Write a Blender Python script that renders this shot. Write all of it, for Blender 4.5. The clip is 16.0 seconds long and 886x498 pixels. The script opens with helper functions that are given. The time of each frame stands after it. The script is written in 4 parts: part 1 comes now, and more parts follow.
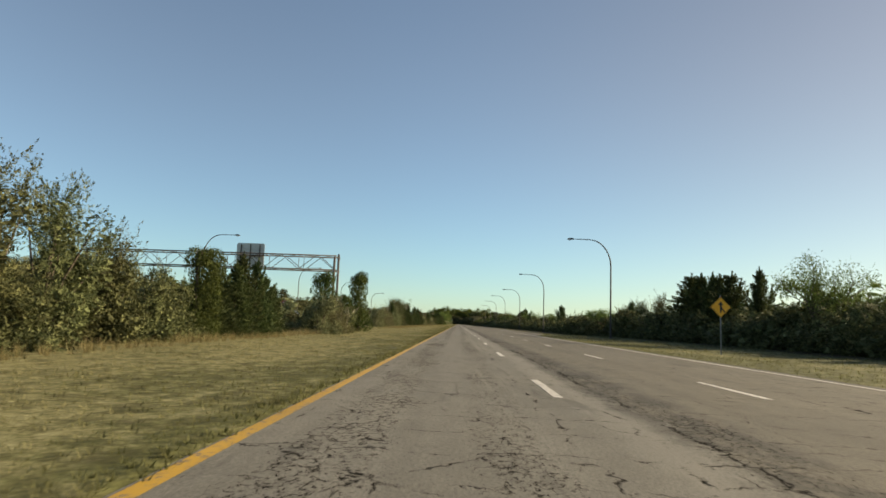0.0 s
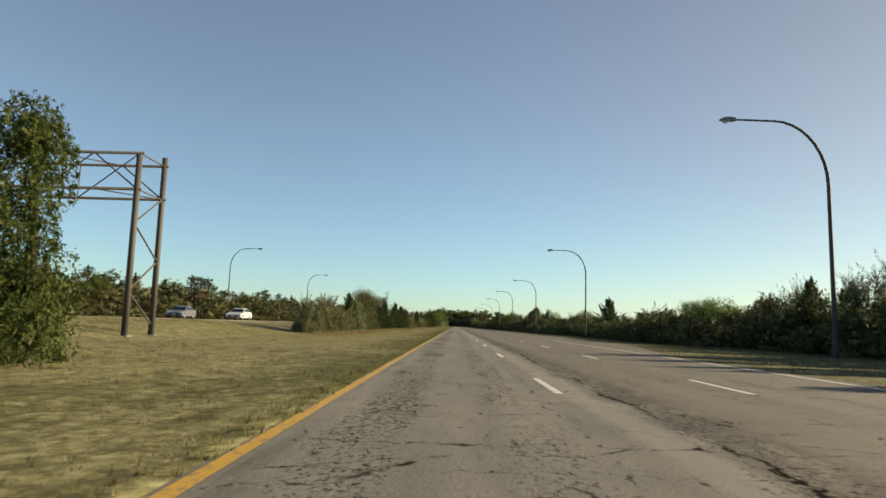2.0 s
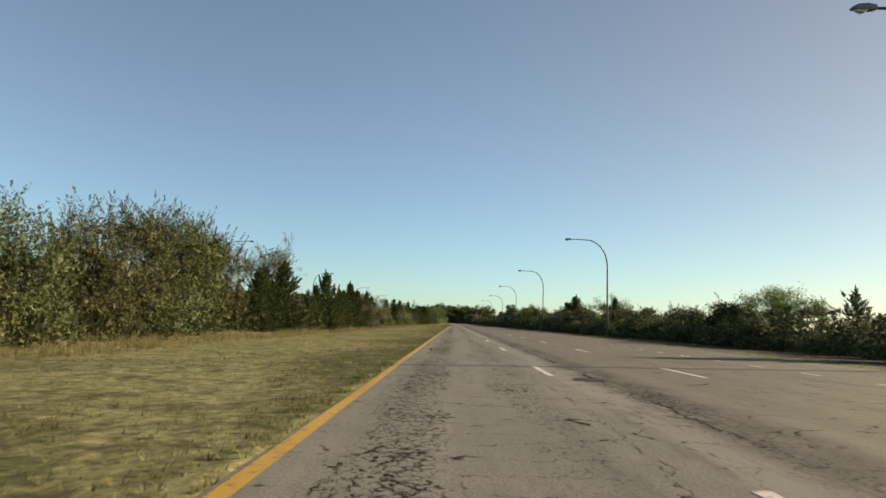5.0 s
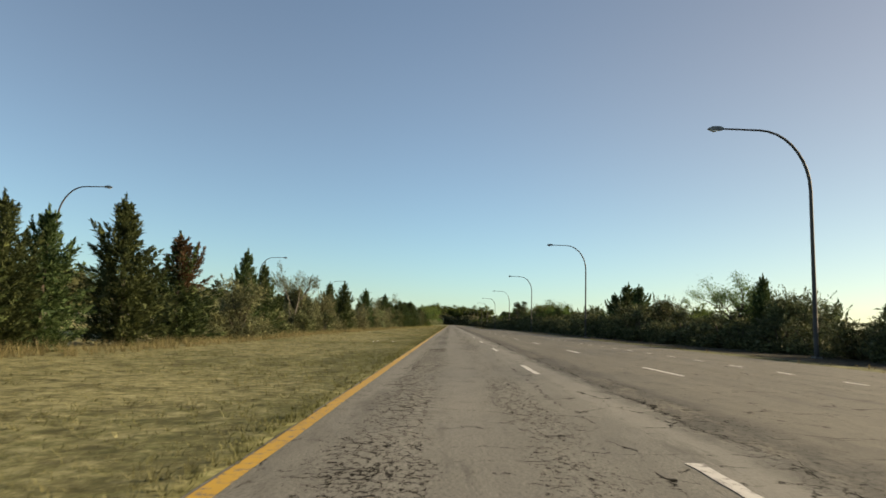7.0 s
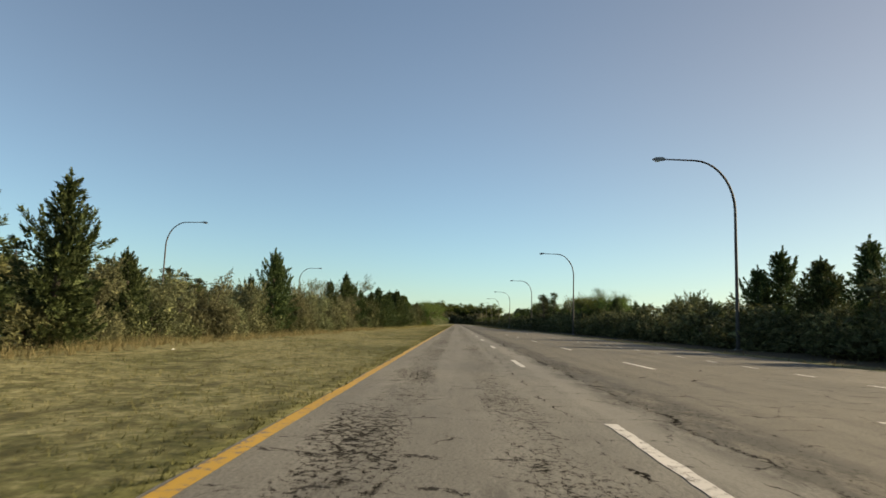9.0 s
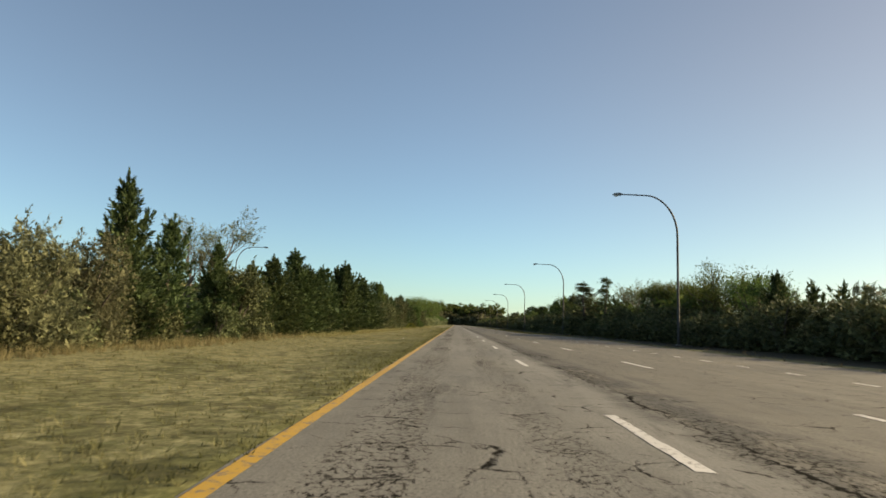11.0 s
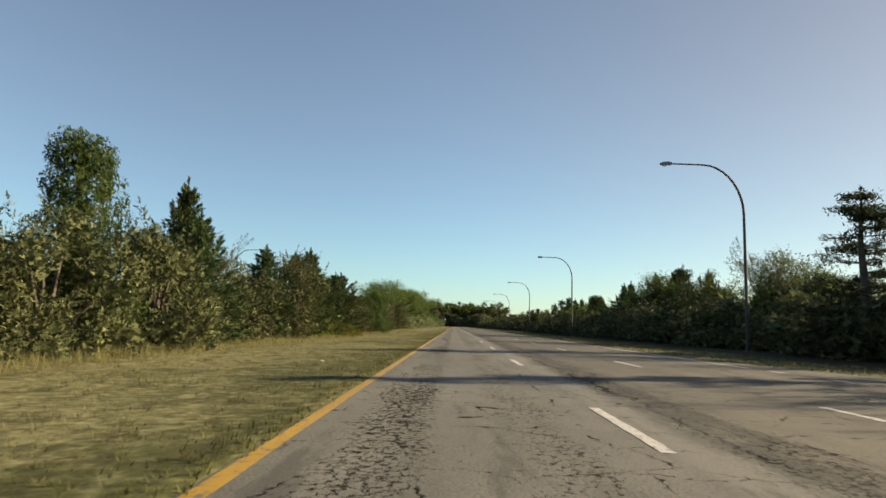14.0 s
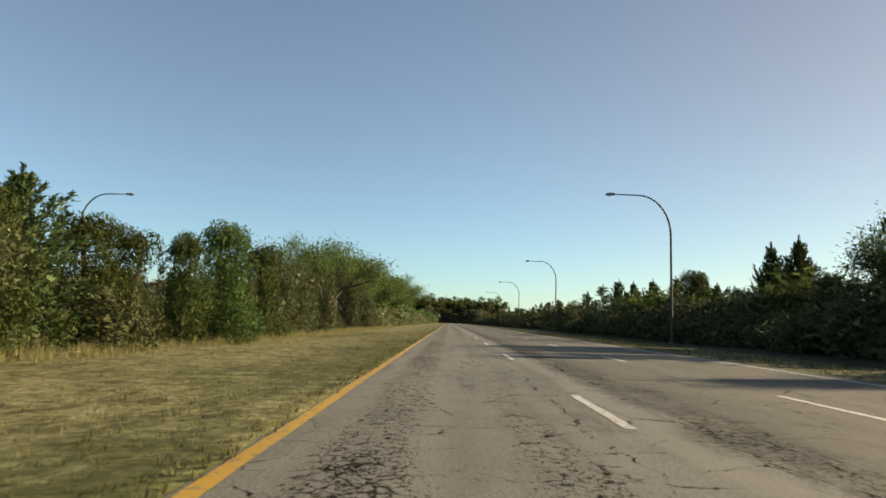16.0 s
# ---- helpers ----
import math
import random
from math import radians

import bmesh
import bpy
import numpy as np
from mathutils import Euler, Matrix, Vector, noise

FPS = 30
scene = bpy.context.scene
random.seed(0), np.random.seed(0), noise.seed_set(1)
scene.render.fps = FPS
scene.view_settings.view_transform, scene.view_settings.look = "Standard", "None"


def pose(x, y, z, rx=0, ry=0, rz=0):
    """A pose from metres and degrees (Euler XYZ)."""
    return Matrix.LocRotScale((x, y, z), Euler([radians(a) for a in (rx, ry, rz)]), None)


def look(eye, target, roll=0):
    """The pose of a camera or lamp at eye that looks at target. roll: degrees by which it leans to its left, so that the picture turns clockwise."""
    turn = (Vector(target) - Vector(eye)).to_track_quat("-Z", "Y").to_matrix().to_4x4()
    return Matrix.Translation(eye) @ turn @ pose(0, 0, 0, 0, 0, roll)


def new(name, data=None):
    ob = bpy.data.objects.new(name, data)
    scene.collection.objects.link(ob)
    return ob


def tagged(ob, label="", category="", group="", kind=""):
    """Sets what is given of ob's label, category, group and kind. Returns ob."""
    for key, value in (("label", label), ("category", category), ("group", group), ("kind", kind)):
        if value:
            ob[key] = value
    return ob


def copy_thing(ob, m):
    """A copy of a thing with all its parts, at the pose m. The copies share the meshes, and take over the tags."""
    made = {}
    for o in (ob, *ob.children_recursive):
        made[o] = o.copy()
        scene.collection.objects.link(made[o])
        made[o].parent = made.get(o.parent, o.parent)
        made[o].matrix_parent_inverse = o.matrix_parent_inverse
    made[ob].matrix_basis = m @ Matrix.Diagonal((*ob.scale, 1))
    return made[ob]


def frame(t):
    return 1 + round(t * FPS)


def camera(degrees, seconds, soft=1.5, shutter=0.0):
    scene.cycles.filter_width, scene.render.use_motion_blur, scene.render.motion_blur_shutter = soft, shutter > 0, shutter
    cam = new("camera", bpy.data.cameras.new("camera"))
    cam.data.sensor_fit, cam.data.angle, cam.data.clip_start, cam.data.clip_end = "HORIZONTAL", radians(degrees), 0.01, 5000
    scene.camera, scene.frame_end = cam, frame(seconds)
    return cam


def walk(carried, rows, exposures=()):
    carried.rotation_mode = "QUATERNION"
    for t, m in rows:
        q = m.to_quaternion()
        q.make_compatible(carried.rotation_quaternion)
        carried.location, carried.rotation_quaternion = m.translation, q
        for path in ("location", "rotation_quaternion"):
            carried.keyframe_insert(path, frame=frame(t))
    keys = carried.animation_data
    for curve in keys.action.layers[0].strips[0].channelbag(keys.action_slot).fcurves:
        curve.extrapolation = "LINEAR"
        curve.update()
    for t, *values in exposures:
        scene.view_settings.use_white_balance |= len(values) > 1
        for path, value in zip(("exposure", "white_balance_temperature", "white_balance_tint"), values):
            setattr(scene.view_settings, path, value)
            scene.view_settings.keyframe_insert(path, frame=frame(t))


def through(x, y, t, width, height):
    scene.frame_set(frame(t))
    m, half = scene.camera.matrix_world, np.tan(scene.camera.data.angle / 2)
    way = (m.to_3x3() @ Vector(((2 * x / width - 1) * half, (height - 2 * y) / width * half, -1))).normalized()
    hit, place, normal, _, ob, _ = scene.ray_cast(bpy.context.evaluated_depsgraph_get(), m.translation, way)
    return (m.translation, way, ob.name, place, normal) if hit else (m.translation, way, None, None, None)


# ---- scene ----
# the camera: seconds, x, y, yaw, pitch, lean; the road runs along y
EYE = 1.05
ROWS = [
    (0, 0.32, 0.00, 1.61, 6.66, 2.03),
    (0.5, 0.22, 12.26, 1.67, 6.68, 1.95),
    (1, 0.13, 24.40, 1.53, 6.73, 1.76),
    (1.5, 0.06, 36.29, 1.28, 6.76, 1.69),
    (2, 0.13, 47.91, 1.24, 6.87, 1.68),
    (2.5, 0.02, 59.38, 1.22, 6.73, 1.69),
    (3, -0.08, 71.02, 1.11, 6.72, 1.73),
    (5.5, -0.21, 130.10, 1.22, 6.56, 1.82),
    (6, -0.20, 142.21, 1.12, 6.86, 1.91),
    (6.5, -0.14, 154.22, 1.01, 6.64, 1.82),
    (7, -0.13, 165.98, 0.86, 6.72, 1.86),
    (7.5, -0.07, 177.54, 0.96, 7.11, 1.85),
    (8, 0.00, 189.24, 1.06, 7.17, 1.85),
    (8.5, 0.06, 201.02, 1.22, 6.95, 1.88),
    (9, 0.13, 212.83, 1.41, 6.62, 1.88),
    (11.5, -0.08, 272.85, 1.34, 6.72, 1.84),
    (12, -0.01, 284.93, 1.40, 6.64, 1.71),
    (12.5, -0.05, 297.06, 1.28, 6.77, 1.62),
    (13, -0.09, 309.21, 1.23, 6.97, 1.62),
    (13.5, 0.00, 321.27, 1.22, 7.22, 1.58),
    (14, -0.04, 333.17, 1.19, 6.85, 1.60),
    (14.5, 0.02, 344.99, 1.26, 6.96, 1.68),
    (15, 0.01, 356.97, 1.14, 6.69, 1.79),
    (15.5, 0.07, 368.93, 1.03, 6.71, 1.79),
    (16, -0.07, 380.86, 0.72, 6.53, 1.79),
]
cam = camera(69.8, 16.0, soft=1.6, shutter=0.04)
walk(cam, [(t, pose(x, y, EYE, 90 + pitch, 0, yaw) @ pose(0, 0, 0, 0, 0, lean)) for t, x, y, yaw, pitch, lean in ROWS],
     exposures=((0.0, 1.20, 7850, 9), (9.0, 1.20, 7850, 9), (12.0, 1.29, 7850, 9), (16.0, 1.29, 7850, 9)))

# ---- light ----
SUN_AHEAD, SUN_UP = 15.2, 18.2  # degrees ahead of the right-hand side, and above the horizon
world = bpy.data.worlds.new("clear_evening_sky")
scene.world = world
world.use_nodes = True
wt = world.node_tree
sky = wt.nodes.new("ShaderNodeTexSky")
sky.sky_type, sky.sun_disc = "NISHITA", False
sky.sun_elevation, sky.sun_rotation = radians(SUN_UP), radians(90 - SUN_AHEAD)
sky.air_density, sky.dust_density, sky.ozone_density = 0.95, 0.30, 3.2
wt.nodes["Background"].inputs[1].default_value = 0.076
haze = wt.nodes.new("ShaderNodeHueSaturation")
haze.inputs["Saturation"].default_value = 0.93
wt.links.new(sky.outputs[0], haze.inputs["Color"])
# the low sky keeps a pale blue, and the air towards the sun is warmer and whiter
_a, _e = radians(SUN_AHEAD), radians(SUN_UP)
SUN_WAY = (math.cos(_e) * math.cos(_a), math.cos(_e) * math.sin(_a), math.sin(_e))
way = wt.nodes.new("ShaderNodeTexCoord")
up = wt.nodes.new("ShaderNodeSeparateXYZ")
wt.links.new(way.outputs["Generated"], up.inputs[0])
near_sun = wt.nodes.new("ShaderNodeVectorMath")
near_sun.operation = "DOT_PRODUCT"
wt.links.new(way.outputs["Generated"], near_sun.inputs[0])
near_sun.inputs[1].default_value = SUN_WAY
_last = haze.outputs[0]
for _from, _start, _end, _tint in ((up.outputs[2], 0.42, -0.02, (0.74, 0.96, 1.08, 1)), (near_sun.outputs["Value"], 0.22, 0.88, (1.02, 0.82, 0.72, 1))):
    _f = wt.nodes.new("ShaderNodeMapRange")
    _f.interpolation_type = "SMOOTHSTEP"
    _f.inputs[1].default_value, _f.inputs[2].default_value = _start, _end
    wt.links.new(_from, _f.inputs[0])
    _m = wt.nodes.new("ShaderNodeMix")
    _m.data_type, _m.blend_type = "RGBA", "MULTIPLY"
    _m.inputs[7].default_value = _tint
    wt.links.new(_f.outputs[0], _m.inputs[0])
    wt.links.new(_last, _m.inputs[6])
    _last = _m.outputs[2]
wt.links.new(_last, wt.nodes["Background"].inputs[0])
sun = new("sun", bpy.data.lights.new("sun", "SUN"))
sun.data.energy, sun.data.angle, sun.data.color = 5.0, radians(0.5), (1.0, 0.88, 0.68)
sun.matrix_basis = look(tuple(100 * c for c in SUN_WAY), (0, 0, 0))

# ---- materials ----


class Nodes:
    """A node material with short calls to add nodes and link them."""

    def __init__(self, name, rough=0.8, metal=0.0):
        self.m = bpy.data.materials.new(name)
        self.m.use_nodes = True
        self.t = self.m.node_tree
        self.b = self.t.nodes["Principled BSDF"]
        self.b.inputs["Roughness"].default_value = rough
        self.b.inputs["Metallic"].default_value = metal

    def add(self, kind, **inputs):
        n = self.t.nodes.new(kind)
        for k, v in inputs.items():
            self.put(n, k.replace("_", " "), v)
        return n

    def put(self, n, key, v):
        s = n.inputs[int(key[1:])] if key[0] == "i" and key[1:].isdigit() else n.inputs[key]
        if isinstance(v, bpy.types.NodeSocket):
            self.t.links.new(v, s)
        else:
            s.default_value = v

    def coord(self, scale=(1, 1, 1)):
        g = self.add("ShaderNodeNewGeometry")
        mp = self.add("ShaderNodeMapping", Vector=g.outputs["Position"])
        mp.inputs["Scale"].default_value = scale
        return mp.outputs[0]

    def noise(self, v, scale, detail=5.0, rough=0.55):
        return self.add("ShaderNodeTexNoise", Vector=v, Scale=scale, Detail=detail, Roughness=rough).outputs[0]

    def ramp(self, f, *stops):
        n = self.add("ShaderNodeValToRGB", Fac=f)
        e = n.color_ramp.elements
        while len(e) < len(stops):
            e.new(0.5)
        for el, (p, c) in zip(e, stops):
            el.position, el.color = p, ((*c, 1) if isinstance(c, tuple) else (c, c, c, 1))
        return n.outputs[0]

    def mix(self, f, a, b, blend="MIX"):
        n = self.add("ShaderNodeMix")
        n.data_type, n.blend_type = "RGBA", blend
        for i, v in ((0, f), (6, a), (7, b)):
            if isinstance(v, bpy.types.NodeSocket):
                self.t.links.new(v, n.inputs[i])
            else:
                n.inputs[i].default_value = v if i == 0 else (*v, 1)
        return n.outputs[2]

    def math(self, op, a, b=0.5):
        n = self.add("ShaderNodeMath", i0=a, i1=b)
        n.operation = op
        return n.outputs[0]

    def bump(self, h, strength=0.4, depth=0.02):
        n = self.add("ShaderNodeBump", Height=h, Strength=strength, Distance=depth)
        self.put(self.b, "Normal", n.outputs[0])

    def done(self, color, rough=None):
        self.put(self.b, "Base Color", color if isinstance(color, bpy.types.NodeSocket) else (*color, 1))
        if rough is not None:
            self.put(self.b, "Roughness", rough)
        return self.m


def asphalt(name, dark, light, cracked):
    n = Nodes(name, 0.85)
    v = n.coord()
    xyz = n.add("ShaderNodeSeparateXYZ", Vector=v)
    wander = n.math("MULTIPLY", n.math("SUBTRACT", n.noise(n.coord((0.3, 0.5, 0)), 1.0, 6, 0.65), 0.5), 0.8)
    across = n.math("ADD", xyz.outputs[0], wander)

    def strip(middle, wide, soft):
        """1 within a strip of the road that wanders, 0 outside it."""
        d = n.math("ABSOLUTE", n.math("SUBTRACT", across, middle), 0.0)
        return n.ramp(n.math("MULTIPLY", d, 0.25), (wide * 0.25, 1.0), ((wide + soft) * 0.25, 0.0))

    wide = n.noise(v, 0.22, 4)
    lanes = n.noise(n.coord((1.6, 0.06, 1)), 0.9, 5)
    blotch = n.noise(n.coord((1.0, 0.5, 1)), 2.6, 7, 0.7)
    grit = n.noise(v, 34.0, 5, 0.85)
    mixed = n.math("ADD", n.math("MULTIPLY", lanes, 0.4), n.math("ADD", n.math("MULTIPLY", wide, 0.3), n.math("MULTIPLY", blotch, 0.3)))
    col = n.ramp(mixed, (0.36, dark), (0.62, light))
    col = n.mix(0.8, col, n.ramp(grit, (0.34, 0.12), (0.50, 0.8), (0.66, 1.25)), "MULTIPLY")
    # the lanes past the joint are an older, browner course
    older = n.ramp(n.math("MULTIPLY", across, 0.1), (0.262, 0.0), (0.275, 1.0))
    col = n.mix(n.math("MULTIPLY", older, cracked), col, n.mix(1.0, col, (0.80, 0.765, 0.71), "MULTIPLY"))
    # a smooth pale joint beside the lane line, and a crumbling dark strip next to it
    col = n.mix(n.math("MULTIPLY", strip(2.15, 0.16, 0.14), 0.26 * cracked), col, tuple(c * 1.25 for c in light))
    crumb = n.math("MULTIPLY", strip(2.95, 0.30, 0.45), n.ramp(n.noise(n.coord((1.0, 0.30, 0)), 2.2, 8, 0.75), (0.42, 0.0), (0.52, 1.0)))
    streak = n.ramp(n.noise(n.coord((0.95, 0.13, 1)), 1.2, 7, 0.72), (0.57, 0.0), (0.64, 0.55))
    worn = n.math("MULTIPLY", n.math("MAXIMUM", n.math("MULTIPLY", crumb, 0.92), streak), cracked)
    col = n.mix(worn, col, tuple(c * 0.45 for c in dark))
    # crazed blocks in the two wheel tracks: cracks open and close along their length
    warp = n.add("ShaderNodeTexNoise", Vector=v, Scale=7.0, Detail=6.0, Roughness=0.7)
    half = n.add("ShaderNodeVectorMath", i0=warp.outputs["Color"], i1=(0.26, 0.26, 0.0))
    half.operation = "MULTIPLY"
    vw = n.add("ShaderNodeVectorMath", i0=v, i1=half.outputs[0])
    vw.operation = "ADD"
    flat = n.add("ShaderNodeMapping", Vector=vw.outputs[0])
    flat.inputs["Scale"].default_value = (1.0, 0.8, 0.0)

    def edges(scale):
        c = n.add("ShaderNodeTexVoronoi", Vector=flat.outputs[0], Scale=scale)
        c.feature = "DISTANCE_TO_EDGE"
        return c.outputs[0]

    tracks = n.math("MAXIMUM", strip(-0.68, 0.30, 0.35), n.math("MAXIMUM", n.math("MULTIPLY", strip(0.85, 0.22, 0.35), 0.85), n.math("MULTIPLY", strip(2.9, 0.3, 0.5), 0.8)))
    patchy = n.noise(n.coord((0.6, 0.22, 0)), 1.0, 3, 0.5)
    reach = n.math("ADD", n.math("MULTIPLY", tracks, 0.24), n.math("MULTIPLY", n.math("SUBTRACT", patchy, 0.52), 0.42))
    gape = n.math("ADD", n.math("SUBTRACT", n.noise(v, 15.0, 4, 0.8), 0.645), reach)
    fine = n.ramp(n.math("SUBTRACT", n.math("MULTIPLY", gape, 0.38), edges(7.0)), (0.0, 0.0), (0.015, 1.0))
    bits = n.ramp(n.math("ADD", n.noise(n.coord((1.0, 0.7, 0)), 13.0, 5, 0.75), n.math("MULTIPLY", reach, 0.55)), (0.695, 0.0), (0.71, 0.95))
    # long splits, thin cracks across the lane, and the wandering crack inside the lane line
    gape2 = n.math("SUBTRACT", n.noise(v, 1.6, 6, 0.7), 0.46)
    long_ = n.ramp(n.math("SUBTRACT", n.math("MULTIPLY", gape2, 0.08), edges(0.85)), (0.0, 0.0), (0.006, 1.0))
    cross = n.math("ADD", xyz.outputs[1], n.math("MULTIPLY", n.noise(n.coord((1.1, 1.1, 0)), 1.3, 5, 0.65), 0.9))
    cross = n.math("ABSOLUTE", n.math("SUBTRACT", n.math("FRACT", n.math("MULTIPLY", cross, 0.95), 0.0), 0.5), 0.0)
    cross = n.ramp(n.math("SUBTRACT", n.math("MULTIPLY", n.math("SUBTRACT", n.noise(n.coord((1.0, 0.9, 0)), 2.7, 5, 0.7), 0.45), 0.13), cross), (0.0, 0.0), (0.006, 0.9))
    split = n.math("ABSOLUTE", n.math("SUBTRACT", n.math("ADD", across, n.math("MULTIPLY", warp.outputs[0], 0.25)), 1.55), 0.0)
    split = n.ramp(n.math("SUBTRACT", n.math("MULTIPLY", n.math("SUBTRACT", n.noise(n.coord((1, 0.5, 1)), 2.0, 5, 0.7), 0.46), 0.18), split), (0.0, 0.0), (0.012, 1.0))
    joint = n.math("ADD", n.math("ADD", across, n.math("MULTIPLY", warp.outputs[0], 0.42)), n.math("MULTIPLY", n.noise(n.coord((1, 1, 0)), 0.9, 6, 0.7), 0.5))
    joint = n.math("ABSOLUTE", n.math("SUBTRACT", joint, 3.12), 0.0)
    joint = n.ramp(n.math("SUBTRACT", n.math("MULTIPLY", n.math("SUBTRACT", n.noise(n.coord((1, 0.16, 1)), 1.1, 5, 0.7), 0.42), 0.30), joint), (0.0, 0.0), (0.012, 1.0))
    split = n.math("MAXIMUM", split, joint)
    crack = n.math("MAXIMUM", n.math("MAXIMUM", fine, bits), n.math("MAXIMUM", n.math("MAXIMUM", long_, cross), split))
    crack = n.math("MULTIPLY", crack, cracked)
    col = n.mix(crack, col, (0.016, 0.015, 0.013))
    n.bump(n.math("SUBTRACT", n.math("MULTIPLY", grit, 0.5), n.math("ADD", crack, n.math("MULTIPLY", crumb, 0.4))), 0.5, 0.010)
    n.put(n.b, "Specular IOR Level", n.math("MULTIPLY", n.math("SUBTRACT", 1.0, crack), 0.22))
    return n.done(col, n.ramp(wide, (0.3, 0.78), (0.7, 0.95)))


def worn_paint(name, color, wear):
    n = Nodes(name, 0.7)
    v = n.coord()
    chips = n.ramp(n.noise(v, 9.0, 8, 0.75), (wear - 0.05, 0.0), (wear + 0.05, 1.0))
    dirt = n.noise(n.coord((1, 0.15, 1)), 1.5, 5)
    c = n.mix(n.ramp(dirt, (0.35, 0.0), (0.75, 0.55)), color, tuple(x * 0.55 for x in color))
    n.bump(chips, 0.3, 0.004)
    return n.done(n.mix(chips, (0.10, 0.09, 0.08), c))


def sward(n, v, grain):
    """Straw and olive patches over the verge; grain runs from 0 to 1 within a patch."""
    mid = n.noise(v, 2.2, 7, 0.7)
    wide = n.noise(n.coord((0.30, 0.16, 1)), 0.8, 5)
    dry = n.ramp(grain, (0.25, (0.074, 0.070, 0.029)), (0.5, (0.186, 0.174, 0.082)), (0.75, (0.345, 0.322, 0.172)))
    green = n.ramp(grain, (0.25, (0.025, 0.030, 0.010)), (0.75, (0.112, 0.118, 0.042)))
    near = n.ramp(n.math("MULTIPLY", n.add("ShaderNodeSeparateXYZ", Vector=v).outputs[0], -0.1), (0.15, 0.15), (0.50, 0.05), (0.95, 0.0))
    f = n.ramp(n.math("ADD", n.math("ADD", n.math("MULTIPLY", mid, 0.5), n.math("MULTIPLY", wide, 0.5)), n.math("MULTIPLY", near, -1.0)), (0.35, 0.85), (0.47, 0.0))
    turf = n.mix(f, dry, green)
    # matted brown and bleached clumps about half a metre wide
    mat = n.noise(n.coord((1.0, 0.7, 1)), 1.7, 6, 0.72)
    turf = n.mix(n.ramp(mat, (0.36, 0.80), (0.50, 0.0)), turf, (0.050, 0.048, 0.020))
    return n.mix(n.ramp(mat, (0.55, 0.0), (0.68, 0.55)), turf, (0.325, 0.305, 0.170))


def grass_ground():
    n = Nodes("dry_mown_grass", 0.95)
    n.b.inputs['Specular IOR Level'].default_value = 0.1
    v = n.coord()
    tuft = n.noise(v, 5.0, 9, 0.78)
    soil = n.ramp(n.noise(v, 2.3, 6, 0.7), (0.60, 0.0), (0.72, 0.5))
    n.bump(tuft, 0.25, 0.05)
    turf = n.mix(soil, sward(n, v, n.math("ADD", n.math("MULTIPLY", n.math("SUBTRACT", tuft, 0.5), 1.7), 0.5)), (0.150, 0.132, 0.085))
    # darkened evenly: the shade between grass blades is put into the colour
    turf = n.mix(0.12, turf, (0.022, 0.020, 0.010))
    # a much darker brown ground colour along and under the hedge
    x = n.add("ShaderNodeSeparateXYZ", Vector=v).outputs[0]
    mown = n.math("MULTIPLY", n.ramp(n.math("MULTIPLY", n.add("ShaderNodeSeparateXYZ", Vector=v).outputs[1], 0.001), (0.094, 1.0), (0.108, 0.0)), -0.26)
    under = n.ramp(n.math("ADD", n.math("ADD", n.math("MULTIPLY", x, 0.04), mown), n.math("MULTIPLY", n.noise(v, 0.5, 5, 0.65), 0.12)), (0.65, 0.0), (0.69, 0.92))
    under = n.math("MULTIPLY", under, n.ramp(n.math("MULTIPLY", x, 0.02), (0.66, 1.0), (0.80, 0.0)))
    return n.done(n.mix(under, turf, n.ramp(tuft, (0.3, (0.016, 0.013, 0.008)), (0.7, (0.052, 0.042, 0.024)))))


def grass_blades():
    n = Nodes("dry_grass_blades", 0.85)
    g = n.add("ShaderNodeNewGeometry")
    grain = n.math("ADD", n.math("MULTIPLY", g.outputs["Random Per Island"], 0.32), 0.41)
    n.b.inputs["Specular IOR Level"].default_value = 0.1
    c = sward(n, n.coord(), grain)
    n.put(n.b, "Base Color", c)
    tr = n.add("ShaderNodeBsdfTranslucent", Color=c)
    mx = n.add("ShaderNodeMixShader", i0=0.4, i1=n.b.outputs[0], i2=tr.outputs[0])
    n.t.links.new(mx.outputs[0], n.t.nodes["Material Output"].inputs[0])
    return n.m


def leaf_material(name, dark, light, through=0.25, rough=0.75, gaps=0.5):
    n = Nodes(name, rough)
    g = n.add("ShaderNodeNewGeometry")
    o = n.add("ShaderNodeObjectInfo")
    c = n.ramp(g.outputs["Random Per Island"], (0.0, dark), (0.75, tuple((a + b) / 2 for a, b in zip(dark, light))), (1.0, light))
    c = n.mix(0.6, c, n.ramp(n.noise(n.coord(), 1.6, 5, 0.6), (0.35, 0.45), (0.65, 1.0)), "MULTIPLY")
    shade = n.add("ShaderNodeHueSaturation", Color=c)
    n.put(shade, "Hue", n.math("ADD", n.math("MULTIPLY", o.outputs["Random"], 0.05), 0.475))
    n.put(shade, "Value", n.math("ADD", n.math("MULTIPLY", o.outputs["Random"], 0.5), 0.75))
    n.put(n.b, "Base Color", shade.outputs[0])
    n.b.inputs["Specular IOR Level"].default_value = 0.12
    tr = n.add("ShaderNodeBsdfTranslucent", Color=shade.outputs[0])
    mx = n.add("ShaderNodeMixShader", i0=through, i1=n.b.outputs[0], i2=tr.outputs[0])
    if gaps:  # sprays of small leaflets with air between them
        air = n.math("LESS_THAN", n.noise(n.coord(), 24.0, 1.0, 0.5), gaps)
        mx = n.add("ShaderNodeMixShader", i0=air, i1=mx.outputs[0], i2=n.add("ShaderNodeBsdfTransparent").outputs[0])
    n.t.links.new(mx.outputs[0], n.t.nodes["Material Output"].inputs[0])
    return n.m


